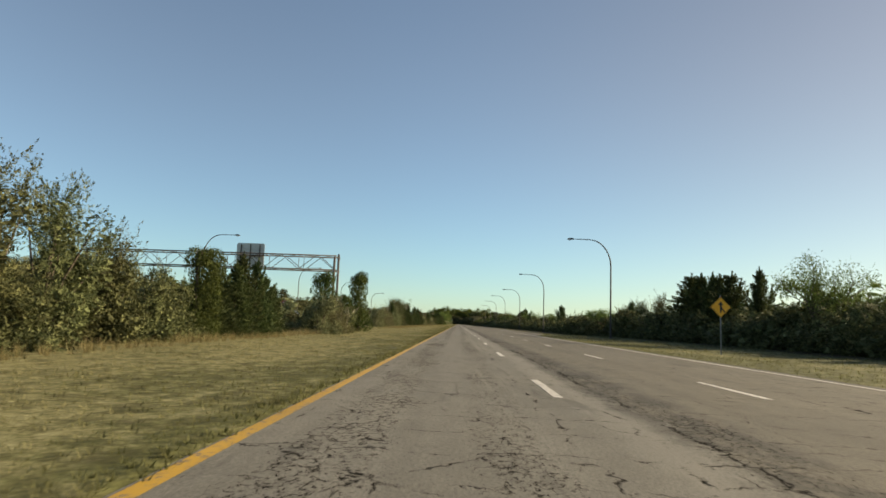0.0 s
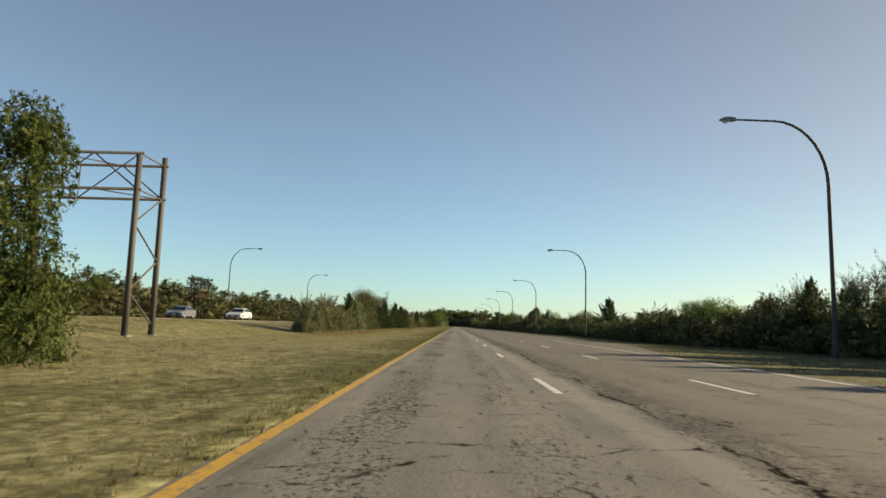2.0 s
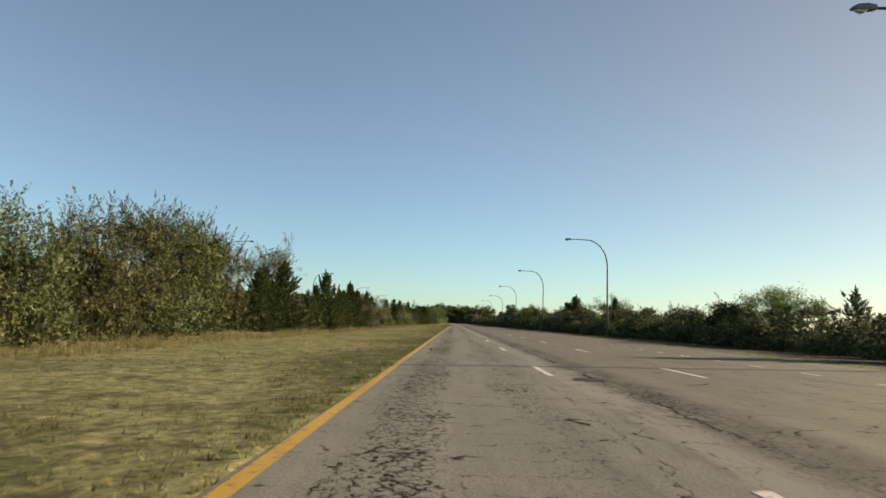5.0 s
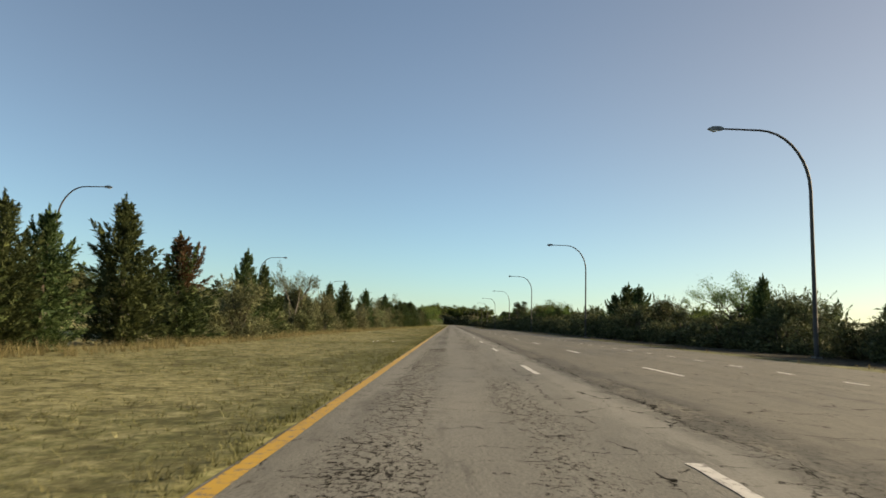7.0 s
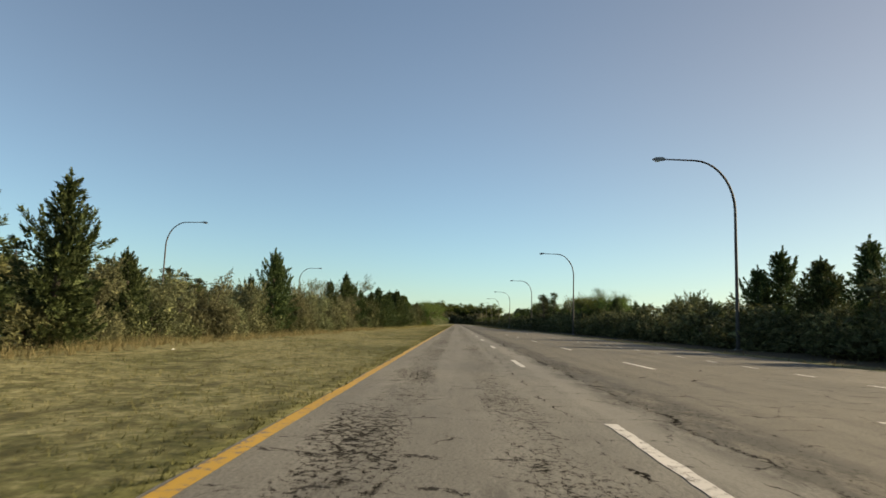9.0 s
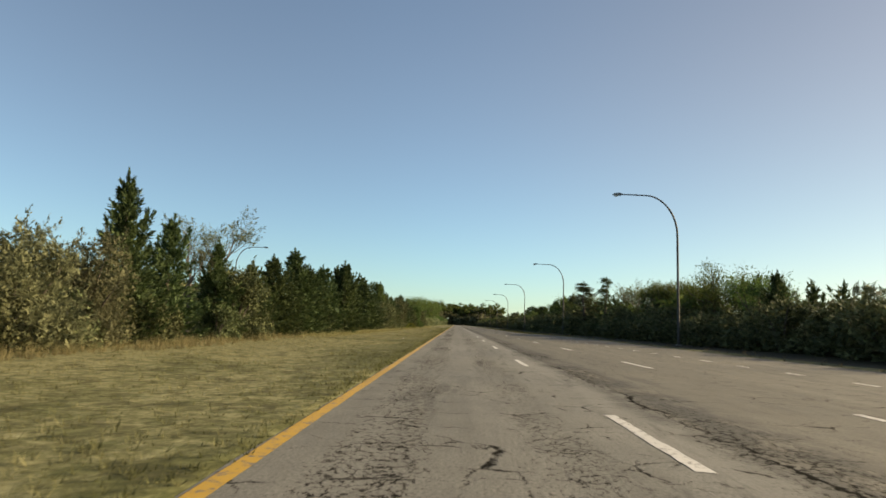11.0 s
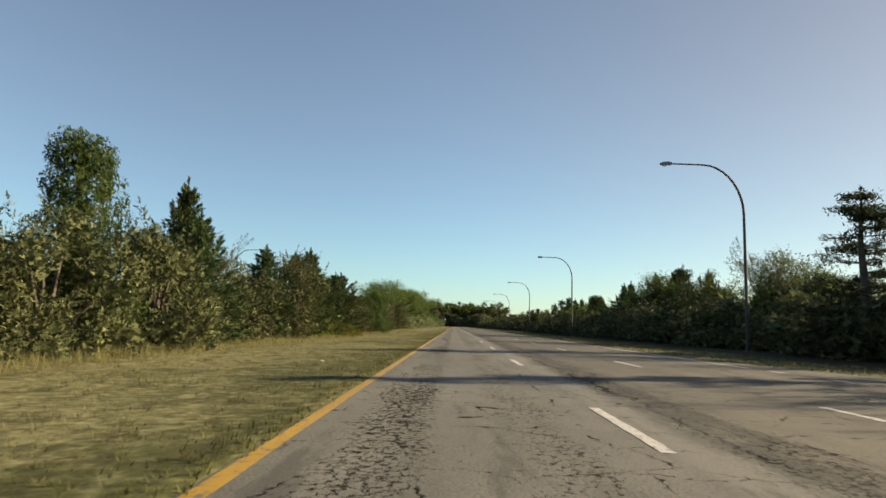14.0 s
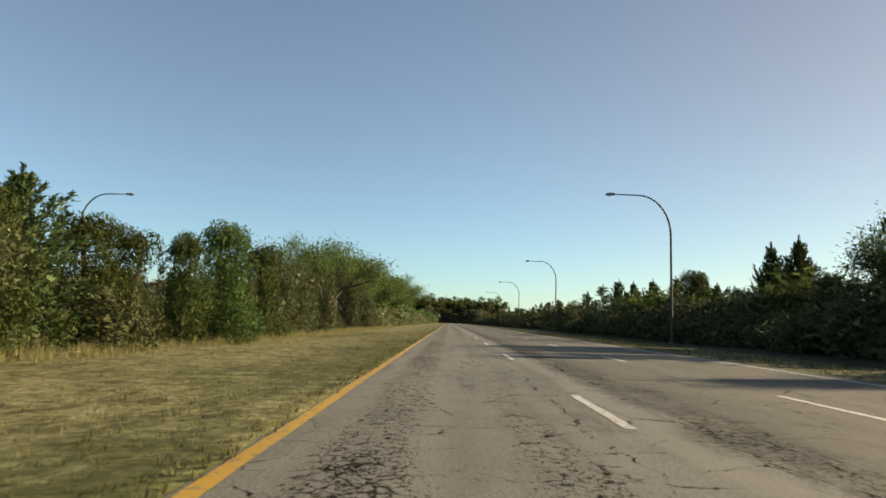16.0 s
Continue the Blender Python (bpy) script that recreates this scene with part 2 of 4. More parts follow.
def plain(name, color, rough=0.6, metal=0.0, grain=12.0, spread=0.25, relief=0.1, gloss=0.5):
    n = Nodes(name, rough, metal)
    n.b.inputs["Specular IOR Level"].default_value = gloss
    v = n.coord()
    a, b = n.noise(v, grain, 5, 0.6), n.noise(v, grain * 0.12, 4)
    lo, hi = tuple(c * (1 - spread) for c in color), tuple(min(1, c * (1 + spread)) for c in color)
    f = n.math("ADD", n.math("MULTIPLY", a, 0.5), n.math("MULTIPLY", b, 0.5))
    if relief:
        n.bump(a, relief, 0.004)
    return n.done(n.ramp(f, (0.35, lo), (0.65, hi)))


ROAD = asphalt("aged_cracked_asphalt", (0.116, 0.111, 0.096), (0.196, 0.188, 0.165), 1.0)
FAR_ROAD = asphalt("pale_opposite_asphalt", (0.15, 0.14, 0.125), (0.22, 0.205, 0.185), 0.3)
PATCH_DARK = plain("fresh_tar_patch", (0.026, 0.025, 0.024), 0.85, grain=40, relief=0.5, gloss=0.12)
PATCH_PALE = plain("pale_concrete_fill", (0.21, 0.20, 0.187), 0.75, grain=25, spread=0.12, relief=0.3, gloss=0.2)
YELLOW = worn_paint("worn_yellow_paint", (0.40, 0.235, 0.020), 0.43)
WHITE = worn_paint("worn_white_paint", (0.50, 0.48, 0.44), 0.43)
GRASS = grass_ground()
BLADE_DRY = grass_blades()
BLADE_TALL = leaf_material("tall_straw_weeds", (0.15, 0.132, 0.058), (0.38, 0.330, 0.165), 0.4, 0.8, 0)
L_CEDAR = leaf_material("cedar_foliage", (0.026, 0.042, 0.016), (0.128, 0.164, 0.060), 0.20, 0.75, 0.42)
L_RED = leaf_material("rusty_cedar_foliage", (0.060, 0.040, 0.020), (0.155, 0.086, 0.046), 0.2, 0.75, 0.42)
L_SHRUB = leaf_material("olive_shrub_foliage", (0.036, 0.044, 0.019), (0.190, 0.200, 0.086), 0.14, 0.75, 0.45)
L_SAGE = leaf_material("pale_sage_foliage", (0.070, 0.080, 0.040), (0.285, 0.290, 0.150), 0.34, 0.75, 0.46)
L_BRAMBLE = leaf_material("yellow_green_foliage", (0.075, 0.090, 0.016), (0.230, 0.240, 0.045), 0.3, 0.75, 0.4)
L_VINE = leaf_material("vine_foliage", (0.026, 0.046, 0.012), (0.116, 0.146, 0.038), 0.3, 0.75, 0.46)
L_DEC = leaf_material("broadleaf_foliage", (0.044, 0.072, 0.019), (0.165, 0.210, 0.060), 0.45, 0.75, 0.46)
L_SPARSE = leaf_material("thin_pale_foliage", (0.075, 0.082, 0.040), (0.200, 0.205, 0.108), 0.35, 0.75, 0)
L_PINE = leaf_material("pine_needles", (0.026, 0.040, 0.016), (0.085, 0.105, 0.042), 0.2, 0.75, 0)
BARK = plain("grey_bark", (0.075, 0.062, 0.048), 0.9, grain=18, spread=0.4, relief=0.6, gloss=0.1)
BARK_DEAD = plain("bleached_dead_wood", (0.22, 0.20, 0.165), 0.85, grain=20, spread=0.3, relief=0.4, gloss=0.1)
BARK_PALE = plain("pale_bark", (0.115, 0.10, 0.078), 0.9, grain=18, spread=0.35, relief=0.5)
STEEL = plain("weathered_brown_steel", (0.050, 0.045, 0.040), 0.75, 0.0, grain=1.5, relief=0)
GALV = plain("galvanised_steel", (0.17, 0.175, 0.175), 0.5, 0.6, grain=10)
ALU = plain("bare_aluminium_sheet", (0.42, 0.46, 0.45), 0.6, 0.1, grain=3, spread=0.12)
LENS = plain("clear_lamp_refractor", (0.55, 0.56, 0.55), 0.2, grain=30, spread=0.1)
SIGN_YELLOW = plain("sign_yellow", (0.80, 0.36, 0.015), 0.5, grain=5, spread=0.1)
SIGN_BLACK = plain("sign_black", (0.012, 0.012, 0.012), 0.5)
SIGN_RED = plain("sign_red", (0.33, 0.035, 0.025), 0.5)
SIGN_WHITE = plain("sign_white", (0.7, 0.7, 0.68), 0.5)
PAPER = plain("crumpled_paper", (0.72, 0.71, 0.68), 0.8, spread=0.08)
RUBBER = plain("tyre_rubber", (0.02, 0.02, 0.02), 0.85)
GLASS_DARK = plain("dark_car_glass", (0.02, 0.024, 0.028), 0.08, spread=0.1, relief=0)
CAR_WHITE = plain("white_car_paint", (0.48, 0.48, 0.47), 0.25, grain=2, spread=0.03, relief=0)
CAR_SILVER = plain("silver_car_paint", (0.17, 0.18, 0.20), 0.28, 0.4, grain=2, spread=0.05, relief=0)
CHROME = plain("bright_wheel_metal", (0.55, 0.55, 0.56), 0.3, 0.9, spread=0.1)
LAMP_CLEAR = plain("headlamp_cover", (0.70, 0.72, 0.75), 0.12, spread=0.05)

# ---- mesh helpers ----


class Mesh:
    """Vertices and faces gathered from simple solids."""

    def __init__(self):
        self.v, self.f = [], []

    def add(self, verts, faces):
        k = len(self.v)
        self.v += [tuple(p) for p in verts]
        self.f += [tuple(i + k for i in f) for f in faces]
        return self

    def box(self, x0, x1, y0, y1, z0, z1):
        p = [(x, y, z) for z in (z0, z1) for y in (y0, y1) for x in (x0, x1)]
        return self.add(p, [(0, 2, 3, 1), (4, 5, 7, 6), (0, 1, 5, 4), (2, 6, 7, 3), (0, 4, 6, 2), (1, 3, 7, 5)])

    def tube(self, pts, radii, sides=6, caps=True):
        pts = [Vector(p) for p in pts]
        verts, faces = [], []
        ways = [(pts[min(i + 1, len(pts) - 1)] - pts[max(i - 1, 0)]).normalized() for i in range(len(pts))]
        side = max((Vector((0, 0, 1)), Vector((0, 1, 0)), Vector((1, 0, 0))), key=lambda u: min(u.cross(d).length for d in ways))
        for i, p in enumerate(pts):
            d = ways[i]
            a = side.cross(d).normalized()
            b = d.cross(a)
            r = radii[i] if isinstance(radii, (list, tuple)) else radii
            for s in range(sides):
                w = 2 * math.pi * s / sides
                verts.append(p + a * (r * math.cos(w)) + b * (r * math.sin(w)))
        for i in range(len(pts) - 1):
            for s in range(sides):
                q = (s + 1) % sides
                faces.append((i * sides + s, i * sides + q, (i + 1) * sides + q, (i + 1) * sides + s))
        if caps:
            faces.append(tuple(range(sides))[::-1])
            faces.append(tuple((len(pts) - 1) * sides + s for s in range(sides)))
        return self.add(verts, faces)

    def prism(self, outline, axis, a, b):
        """An outline (two coordinates) drawn out from a to b along the axis."""
        n = len(outline)

        def at(p, w):
            return ((w, *p), (p[0], w, p[1]), (*p, w))[axis]
        verts = [at(p, a) for p in outline] + [at(p, b) for p in outline]
        faces = [tuple(range(n))[::-1], tuple(range(n, 2 * n))]
        faces += [(i, (i + 1) % n, n + (i + 1) % n, n + i) for i in range(n)]
        return self.add(verts, faces)

    def data(self, name, material, smooth=False):
        me = bpy.data.meshes.new(name)
        me.from_pydata(self.v, [], self.f)
        me.materials.append(material)
        if smooth:
            me.shade_smooth()
        bm = bmesh.new()
        bm.from_mesh(me)
        bmesh.ops.recalc_face_normals(bm, faces=bm.faces)
        bm.to_mesh(me)
        bm.free()
        return me


def part(name, mesh, material, parent=None, label="", smooth=False):
    ob = new(name, mesh.data(name, material, smooth))
    ob.parent = parent
    if label:
        ob["label"] = label
    return ob


def thing(name, label, category, group="", kind="", at=None):
    ob = tagged(new(name), label, category, group, kind)
    ob.empty_display_size = 0.2
    if at is not None:
        ob.matrix_basis = at
    return ob


# ---- the ground and the roads ----
Y0, Y1 = -60.0, 960.0
X_YELLOW, X_DASH, X_DASH2, X_EDGE = -1.56, 1.86, 5.43, 9.0
BANK = 0.97  # height of the opposite carriageway


def smoothstep(a, b, x):
    t = min(1.0, max(0.0, (x - a) / (b - a)))
    return t * t * (3 - 2 * t)


def right_edge(y):
    """Where the pavement ends on the right: a merging lane joins and later leaves."""
    w = 9.45 + 3.6 * smoothstep(72, 98, y) - 3.5 * smoothstep(338, 362, y)
    return w + 0.12 * noise.noise((y * 0.35, 3.1, 0)) + 0.05 * noise.noise((y * 1.9, 7.7, 0))


def left_edge(y):
    return -1.665 + 0.02 * noise.noise((y * 0.8, 11.3, 0)) + 0.02 * noise.noise((y * 2.7, 1.3, 0))


def ground_height(x, y):
    n = noise.noise((x * 0.22, y * 0.16, 0.5)) * 0.07 + noise.noise((x * 0.9, y * 0.8, 4.5)) * 0.03
    if x < -1.62:
        z = -0.004 - 0.03 * smoothstep(-1.8, -4, x) + BANK * smoothstep(-12.5, -22.5, x) + n * smoothstep(-1.8, -5.0, x)
        if -38.2 < x < -22.8:
            z = BANK - 0.12
        return z
    edge = right_edge(y)
    if x < edge - 0.1:
        return -0.14
    return -0.03 + (n - 0.08) * smoothstep(0, 6, x - edge)


def build_ground():
    xs = [-3000, -1200, -500, -250, -140, -90, -64, -54, -46, -41, -38.6, -38.1, -30, -22.9, -22.4, -20, -18, -16, -14.5]
    xs += [-13 + 0.75 * i for i in range(15)] + [-1.9, -1.66, -1.5, 2, 6, 9.0]
    xs += [9.3 + 0.4 * i for i in range(12)] + [14.6, 16, 18, 20, 23, 27, 33, 42, 60, 100, 200, 500, 1200, 3000]
    ys = [-700, -250, -120, -60] + [-40 + 1.6 * i for i in range(325)] + [500, 540, 600, 680, 780, 900, 1100, 1500, 2200, 3200]
    m = Mesh()
    m.add([(x, y, ground_height(x, y)) for y in ys for x in xs],
          [(j * len(xs) + i, j * len(xs) + i + 1, (j + 1) * len(xs) + i + 1, (j + 1) * len(xs) + i)
           for j in range(len(ys) - 1) for i in range(len(xs) - 1)])
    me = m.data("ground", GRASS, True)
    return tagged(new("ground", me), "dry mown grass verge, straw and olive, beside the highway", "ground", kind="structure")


def slab(name, lefts, rights, ys, top, bottom, material, label, category):
    """A pavement between two edges, with closed sides."""
    m, n = Mesh(), len(ys)
    cross = 6
    v = []
    for y, a, b in zip(ys, lefts, rights):
        v += [(a + (b - a) * k / cross, y, top) for k in range(cross + 1)]
    f = [(j * (cross + 1) + k, j * (cross + 1) + k + 1, (j + 1) * (cross + 1) + k + 1, (j + 1) * (cross + 1) + k)
         for j in range(n - 1) for k in range(cross)]
    m.add(v, f)
    for side in (lefts, rights):
        m.add([(x, y, z) for x, y in zip(side, ys) for z in (top, bottom)],
              [(2 * j, 2 * j + 1, 2 * j + 3, 2 * j + 2) for j in range(n - 1)])
    return tagged(new(name, m.data(name, material)), label, category, kind="structure")


build_ground()
_ys = [Y0 + 0.8 * i for i in range(int((520 - Y0) / 0.8))] + [520 + 8 * i for i in range(56)]
road = slab("road", [left_edge(y) for y in _ys], [right_edge(y) for y in _ys], _ys, 0.0, -0.13, ROAD,
            "worn grey asphalt highway with cracks and tar stains", "road")
_yo = [Y0 + 20 * i for i in range(52)]
road_2 = slab("road_2", [-37.6] * 52, [-23.4] * 52, _yo, BANK, BANK - 0.1, FAR_ROAD,
              "pale asphalt opposite carriageway on a low bank", "road")


def line(name, x, y0, y1, width, material, label, z=0.004, step=1.2, parent=None):
    """A painted line with slightly uneven edges."""
    k = max(2, int((y1 - y0) / step))
    m, v = Mesh(), []
    for i in range(k + 1):
        y = y0 + (y1 - y0) * i / k
        j1, j2 = 0.012 * noise.noise((y * 3.1, x, 1)), 0.012 * noise.noise((y * 3.7, x, 9))
        v += [(x - width / 2 + j1, y, z), (x + width / 2 + j2, y, z)]
    m.add(v, [(2 * i, 2 * i + 1, 2 * i + 3, 2 * i + 2) for i in range(k)])
    return part(name, m, material, parent, label)


line("edge_line", X_YELLOW, Y0, 520, 0.15, YELLOW, "worn yellow edge line", parent=road)
line("edge_line", X_YELLOW, 520, Y1, 0.15, YELLOW, "worn yellow edge line", step=20, parent=road)
line("edge_line", X_EDGE, Y0, 108, 0.14, WHITE, "solid white edge line", parent=road)
line("edge_line", X_EDGE, 353, 520, 0.14, WHITE, "solid white edge line", parent=road)
line("edge_line", X_EDGE, 520, Y1, 0.14, WHITE, "solid white edge line", step=20, parent=road)
for _x in (-24.0, -36.9):
    line("edge_line", _x, Y0, Y1, 0.14, WHITE, "white edge line", BANK + 0.004, 20, road_2)


def dash_mesh(length, width, chips):
    rng = random.Random(chips)
    k = 14
    v = []
    for i in range(k + 1):
        y = length * i / k
        v += [(-width / 2 + rng.uniform(-.012, .012), y + rng.uniform(-.03, .03), 0.004),
              (width / 2 + rng.uniform(-.012, .012), y + rng.uniform(-.03, .03), 0.004)]
    m = Mesh().add(v, [(2 * i, 2 * i + 1, 2 * i + 3, 2 * i + 2) for i in range(k)])
    return m.data("lane_dash", WHITE)


_dashes = [dash_mesh(3.05, 0.14, s) for s in range(4)]
_dots = [dash_mesh(0.9, 0.13, s) for s in range(9, 11)]


def dash(me, x, y, z=0.0, parent=road):
    ob = new("lane_dash", me)
    ob.location, ob.parent = (x, y, z), parent


for i in range(-4, 74):
    dash(_dashes[i % 4], X_DASH, 9.76 + 12.19 * i)
    dash(_dashes[(i + 2) % 4], X_DASH2, 10.7 + 12.19 * i)
for i in range(80):
    dash(_dots[i % 2], X_EDGE + 0.12, 110.2 + 3.05 * i)
for i in range(30):
    for _x in (-28.2, -32.6):
        dash(_dashes[i % 4], _x, 40 + 12.19 * i, BANK, road_2)


def blot(name, x, y, rx, ry, material, label, seed, z=0.005):
    """A patch in the road with a ragged outline."""
    rng, k = random.Random(seed), 48
    ring = []
    for i in range(k):
        w = 2 * math.pi * i / k
        r = 1 + 0.42 * noise.noise((math.cos(w) * 2.2, math.sin(w) * 2.2, seed)) + rng.uniform(-.11, .11)
        ring.append((x + rx * r * math.cos(w), y + ry * r * math.sin(w)))
    v = [(x, y, z)] + [(a, b, z) for a, b in ring] + [(a, b, 0.0005) for a, b in ring]
    f = [(0, 1 + i, 1 + (i + 1) % k) for i in range(k)]
    f += [(1 + i, 1 + k + i, 1 + k + (i + 1) % k, 1 + (i + 1) % k) for i in range(k)]
    return part(name, Mesh().add(v, f), material, road, label)


blot("patch", -0.66, 42.25, 0.32, 0.45, PATCH_PALE, "pale smooth pothole filling", 3)
blot("patch", -0.55, 304.75, 0.30, 0.62, PATCH_DARK, "dark tar patch", 5)
blot("patch", -0.68, 308.0, 0.32, 0.55, PATCH_DARK, "dark tar patch", 8)
blot("patch", -0.50, 152.5, 0.26, 0.55, PATCH_DARK, "dark tar patch", 11)
blot("patch", 2.5, 131.0, 0.32, 0.42, PATCH_DARK, "dark round tar patch", 14)

# ---- trees and shrubs ----


def leaf_cloud(C, D, length, width, rng):
    """Small pointed leaves: centres C, long axes D."""
    n = len(C)
    D = D / np.maximum(np.linalg.norm(D, axis=1, keepdims=True), 1e-6)
    S = np.cross(D, rng.normal(size=(n, 3)))
    S /= np.maximum(np.linalg.norm(S, axis=1, keepdims=True), 1e-6)
    k = rng.uniform(0.65, 1.35, (n, 1))
    a, b = D * length * k / 2, S * width * k / 2
    V = np.stack([C - a + b, C - a - b, C + a], 1).reshape(-1, 3)
    return V, np.arange(3 * n).reshape(-1, 3)


def heart(rng, lobes, size, count=26, spray=.44):
    """The sprays inside each lobe (x, y, z, radius, flatness), which close the view through it."""
    A = np.repeat(np.array(lobes, float), count, 0)
    d = rng.normal(size=(len(A), 3))
    d /= np.linalg.norm(d, axis=1, keepdims=True)
    r = (A[:, 3] * size * rng.random(len(A)) ** .4)[:, None]
    P = A[:, :3] + d * r * np.stack([np.ones(len(A)), np.ones(len(A)), A[:, 4]], 1)
    P[:, 2] = np.maximum(P[:, 2], .05)
    L = A[:, 3:4] * spray
    return leaf_cloud(P, rng.normal(size=P.shape) + np.array([0, 0, .4]), L, L * .62, rng)


def crown(parent, clouds, material, label="", second=(), tint=None):
    """The foliage as one mesh; the second clouds take the tint."""
    V, F, M, k = [], [], [], 0
    for c, slot in [(c, 0) for c in clouds] + [(c, 1) for c in second]:
        V.append(c[0])
        F.append(c[1] + k)
        M += [slot] * len(c[1])
        k += len(c[0])
    me = bpy.data.meshes.new("crown")
    me.from_pydata(np.concatenate(V).tolist(), [], np.concatenate(F).tolist())
    me.materials.append(material)
    if tint:
        me.materials.append(tint)
    me.polygons.foreach_set("material_index", M)
    ob = new("crown", me)
    ob.parent = parent
    if label:
        ob["label"] = label


def plume(rng, base, way, length, fat, n):
    """Leaves along one flame-shaped spray that tapers to a point."""
    way = np.array(way, float) / np.linalg.norm(way)
    s = rng.random((n, 1)) ** .85
    d = rng.normal(size=(n, 3))
    d -= (d @ way)[:, None] * way
    r = fat * (1.06 - s) ** .8 * np.minimum(1, .45 + 2.2 * s)
    bend = np.array([0, 0, .22 * length]) * (s - .5) ** 2
    return np.array(base) + way * length * s + bend + d * r * .62, way * 1.1 + d * .42 + rng.normal(size=(n, 3)) * .16


def limbs(m, rng, base, way, length, radius, depth, tips, spread=0.75, rise=0.25, sides=4):
    """A limb that bends, tapers and forks; tips gathers the ends."""
    pts, p, d = [base], np.array(base, float), np.array(way, float)
    for _ in range(3):
        d = d + rng.normal(size=3) * 0.16 + np.array([0, 0, rise * 0.25])
        d /= np.linalg.norm(d)
        p = p + d * length / 3
        pts.append(tuple(p))
    m.tube(pts, [radius, radius * 0.85, radius * 0.68, radius * 0.45], 6 if depth > 1 else sides, False)
    if depth == 0:
        tips += [pts[2], pts[3]]
        return
    for _ in range(3 + int(rng.random() < 0.5)):
        s = rng.uniform(0.45, 1.0)
        i = min(2, int(s * 3))
        q = np.array(pts[i]) + (np.array(pts[i + 1]) - np.array(pts[i])) * (s * 3 - i)
        nd = d + rng.normal(size=3) * spread
        nd[2] = abs(nd[2]) * 0.6 + rise
        nd /= np.linalg.norm(nd)
        limbs(m, rng, tuple(q), nd, length * rng.uniform(0.55, 0.8), radius * 0.5, depth - 1, tips, spread, rise, sides)


def cedar(seed, fine=True, rust=False, name="cedar_tree", label="dark green pointed cedar with upswept ragged branch tips"):
    rng = np.random.default_rng(seed)
    root = thing(name, label, "tree", "trees along the highway")
    h, R = 5.0, rng.uniform(1.35, 1.6)
    part("trunk", Mesh().tube([(0, 0, -.15), (.03, .02, 1.5), (-.03, .03, 3.2), (0, 0, 4.7)], [.13, .10, .06, .015], 6), BARK, root)
    nb, per, size = (104, 78, .155) if fine else (40, 12, .42)
    turn = rng.uniform(0, 6.28, 3)

    def girth(u, w):
        r = (.74 + .26 * min(1, u / .25)) * (1 if u < .25 else (1 - (u - .25) / .75) ** .95)
        return R * r * (1 + .17 * math.sin(2 * w + turn[0] + 4 * u) + .13 * math.sin(3 * w + turn[1] - 9 * u))
    sprays = []
    for k in range(nb):
        u, w = .03 + .93 * ((k + rng.random()) / nb) ** 1.12, k * 2.4 + rng.uniform(-.6, .6)
        r = girth(u, w)
        el = radians(min(66, 18 + 46 * u + rng.normal() * 10))
        reach = r * rng.choice([.72, .95, 1.18, 1.5], p=[.24, .34, .26, .16])
        length = min(1.35, max(.42, (reach - .25 * r) / math.cos(el)))
        out = np.array([math.cos(w), math.sin(w), 0.0])
        base = out * .25 * r + np.array([0, 0, max(.08, h * u - .45 * length * math.sin(el))])
        sprays.append((base, out * math.cos(el) + np.array([0, 0, math.sin(el)]), length, .13 + .15 * length, int(per * (.45 + .65 * length))))
    for k in range(7):  # ragged leaders
        w, q = rng.uniform(0, 6.28), (0 if k == 0 else rng.uniform(.15, .62))
        top = h * (1.03 if k == 0 else rng.uniform(.74, .95))
        lean = np.array([math.cos(w) * .25, math.sin(w) * .25, 1.0]) if k else np.array([.04, 0, 1.0])
        length = rng.uniform(1.2, 1.6)
        sprays.append((np.array([math.cos(w) * q, math.sin(w) * q, top - length]), lean, length, .18, int(per * 1.5)))
    green, brown = [], []
    for base, way, length, fat, n in sprays:
        P, D = plume(rng, base, way, length, fat, n)
        P[:, 2] = np.maximum(P[:, 2], .05)
        dead = rust and base[2] > 1.9 and rng.random() < .25 + .28 * (base[2] - 1.9)
        (brown if dead else green).append(leaf_cloud(P, D, size, size * .50, rng))
    inner = [(rng.normal() * .08, rng.normal() * .08, h * u, .62 * girth(u, 0), 1.2) for u in (.1, .2, .32, .45, .58, .70, .80)]
    crown(root, green + [heart(rng, inner, .85, 90 if fine else 10, .42 if fine else .62)], L_CEDAR, "", brown, L_RED if rust else None)
    return root


def lobed(rng, lobes, count, jitter=.22):
    """Points in the skins of overlapping lobes (x, y, z, radius, flatness)."""
    w = np.array([l[3] ** 2 for l in lobes])
    idx = rng.choice(len(lobes), count, p=w / w.sum())
    A = np.array(lobes)[idx]
    d = rng.normal(size=(count, 3))
    d /= np.linalg.norm(d, axis=1, keepdims=True)
    bumps = 1 + .12 * np.sin(5 * d[:, 0] + 4 * d[:, 1] + idx) * np.cos(6 * d[:, 2] + idx)
    rr = A[:, 3] * bumps * (1 - np.abs(rng.normal(size=count)) * jitter)
    P = A[:, :3] + d * rr[:, None] * np.stack([np.ones(count), np.ones(count), A[:, 4]], 1)
    ok = P[:, 2] > .04
    return P[ok], d[ok]


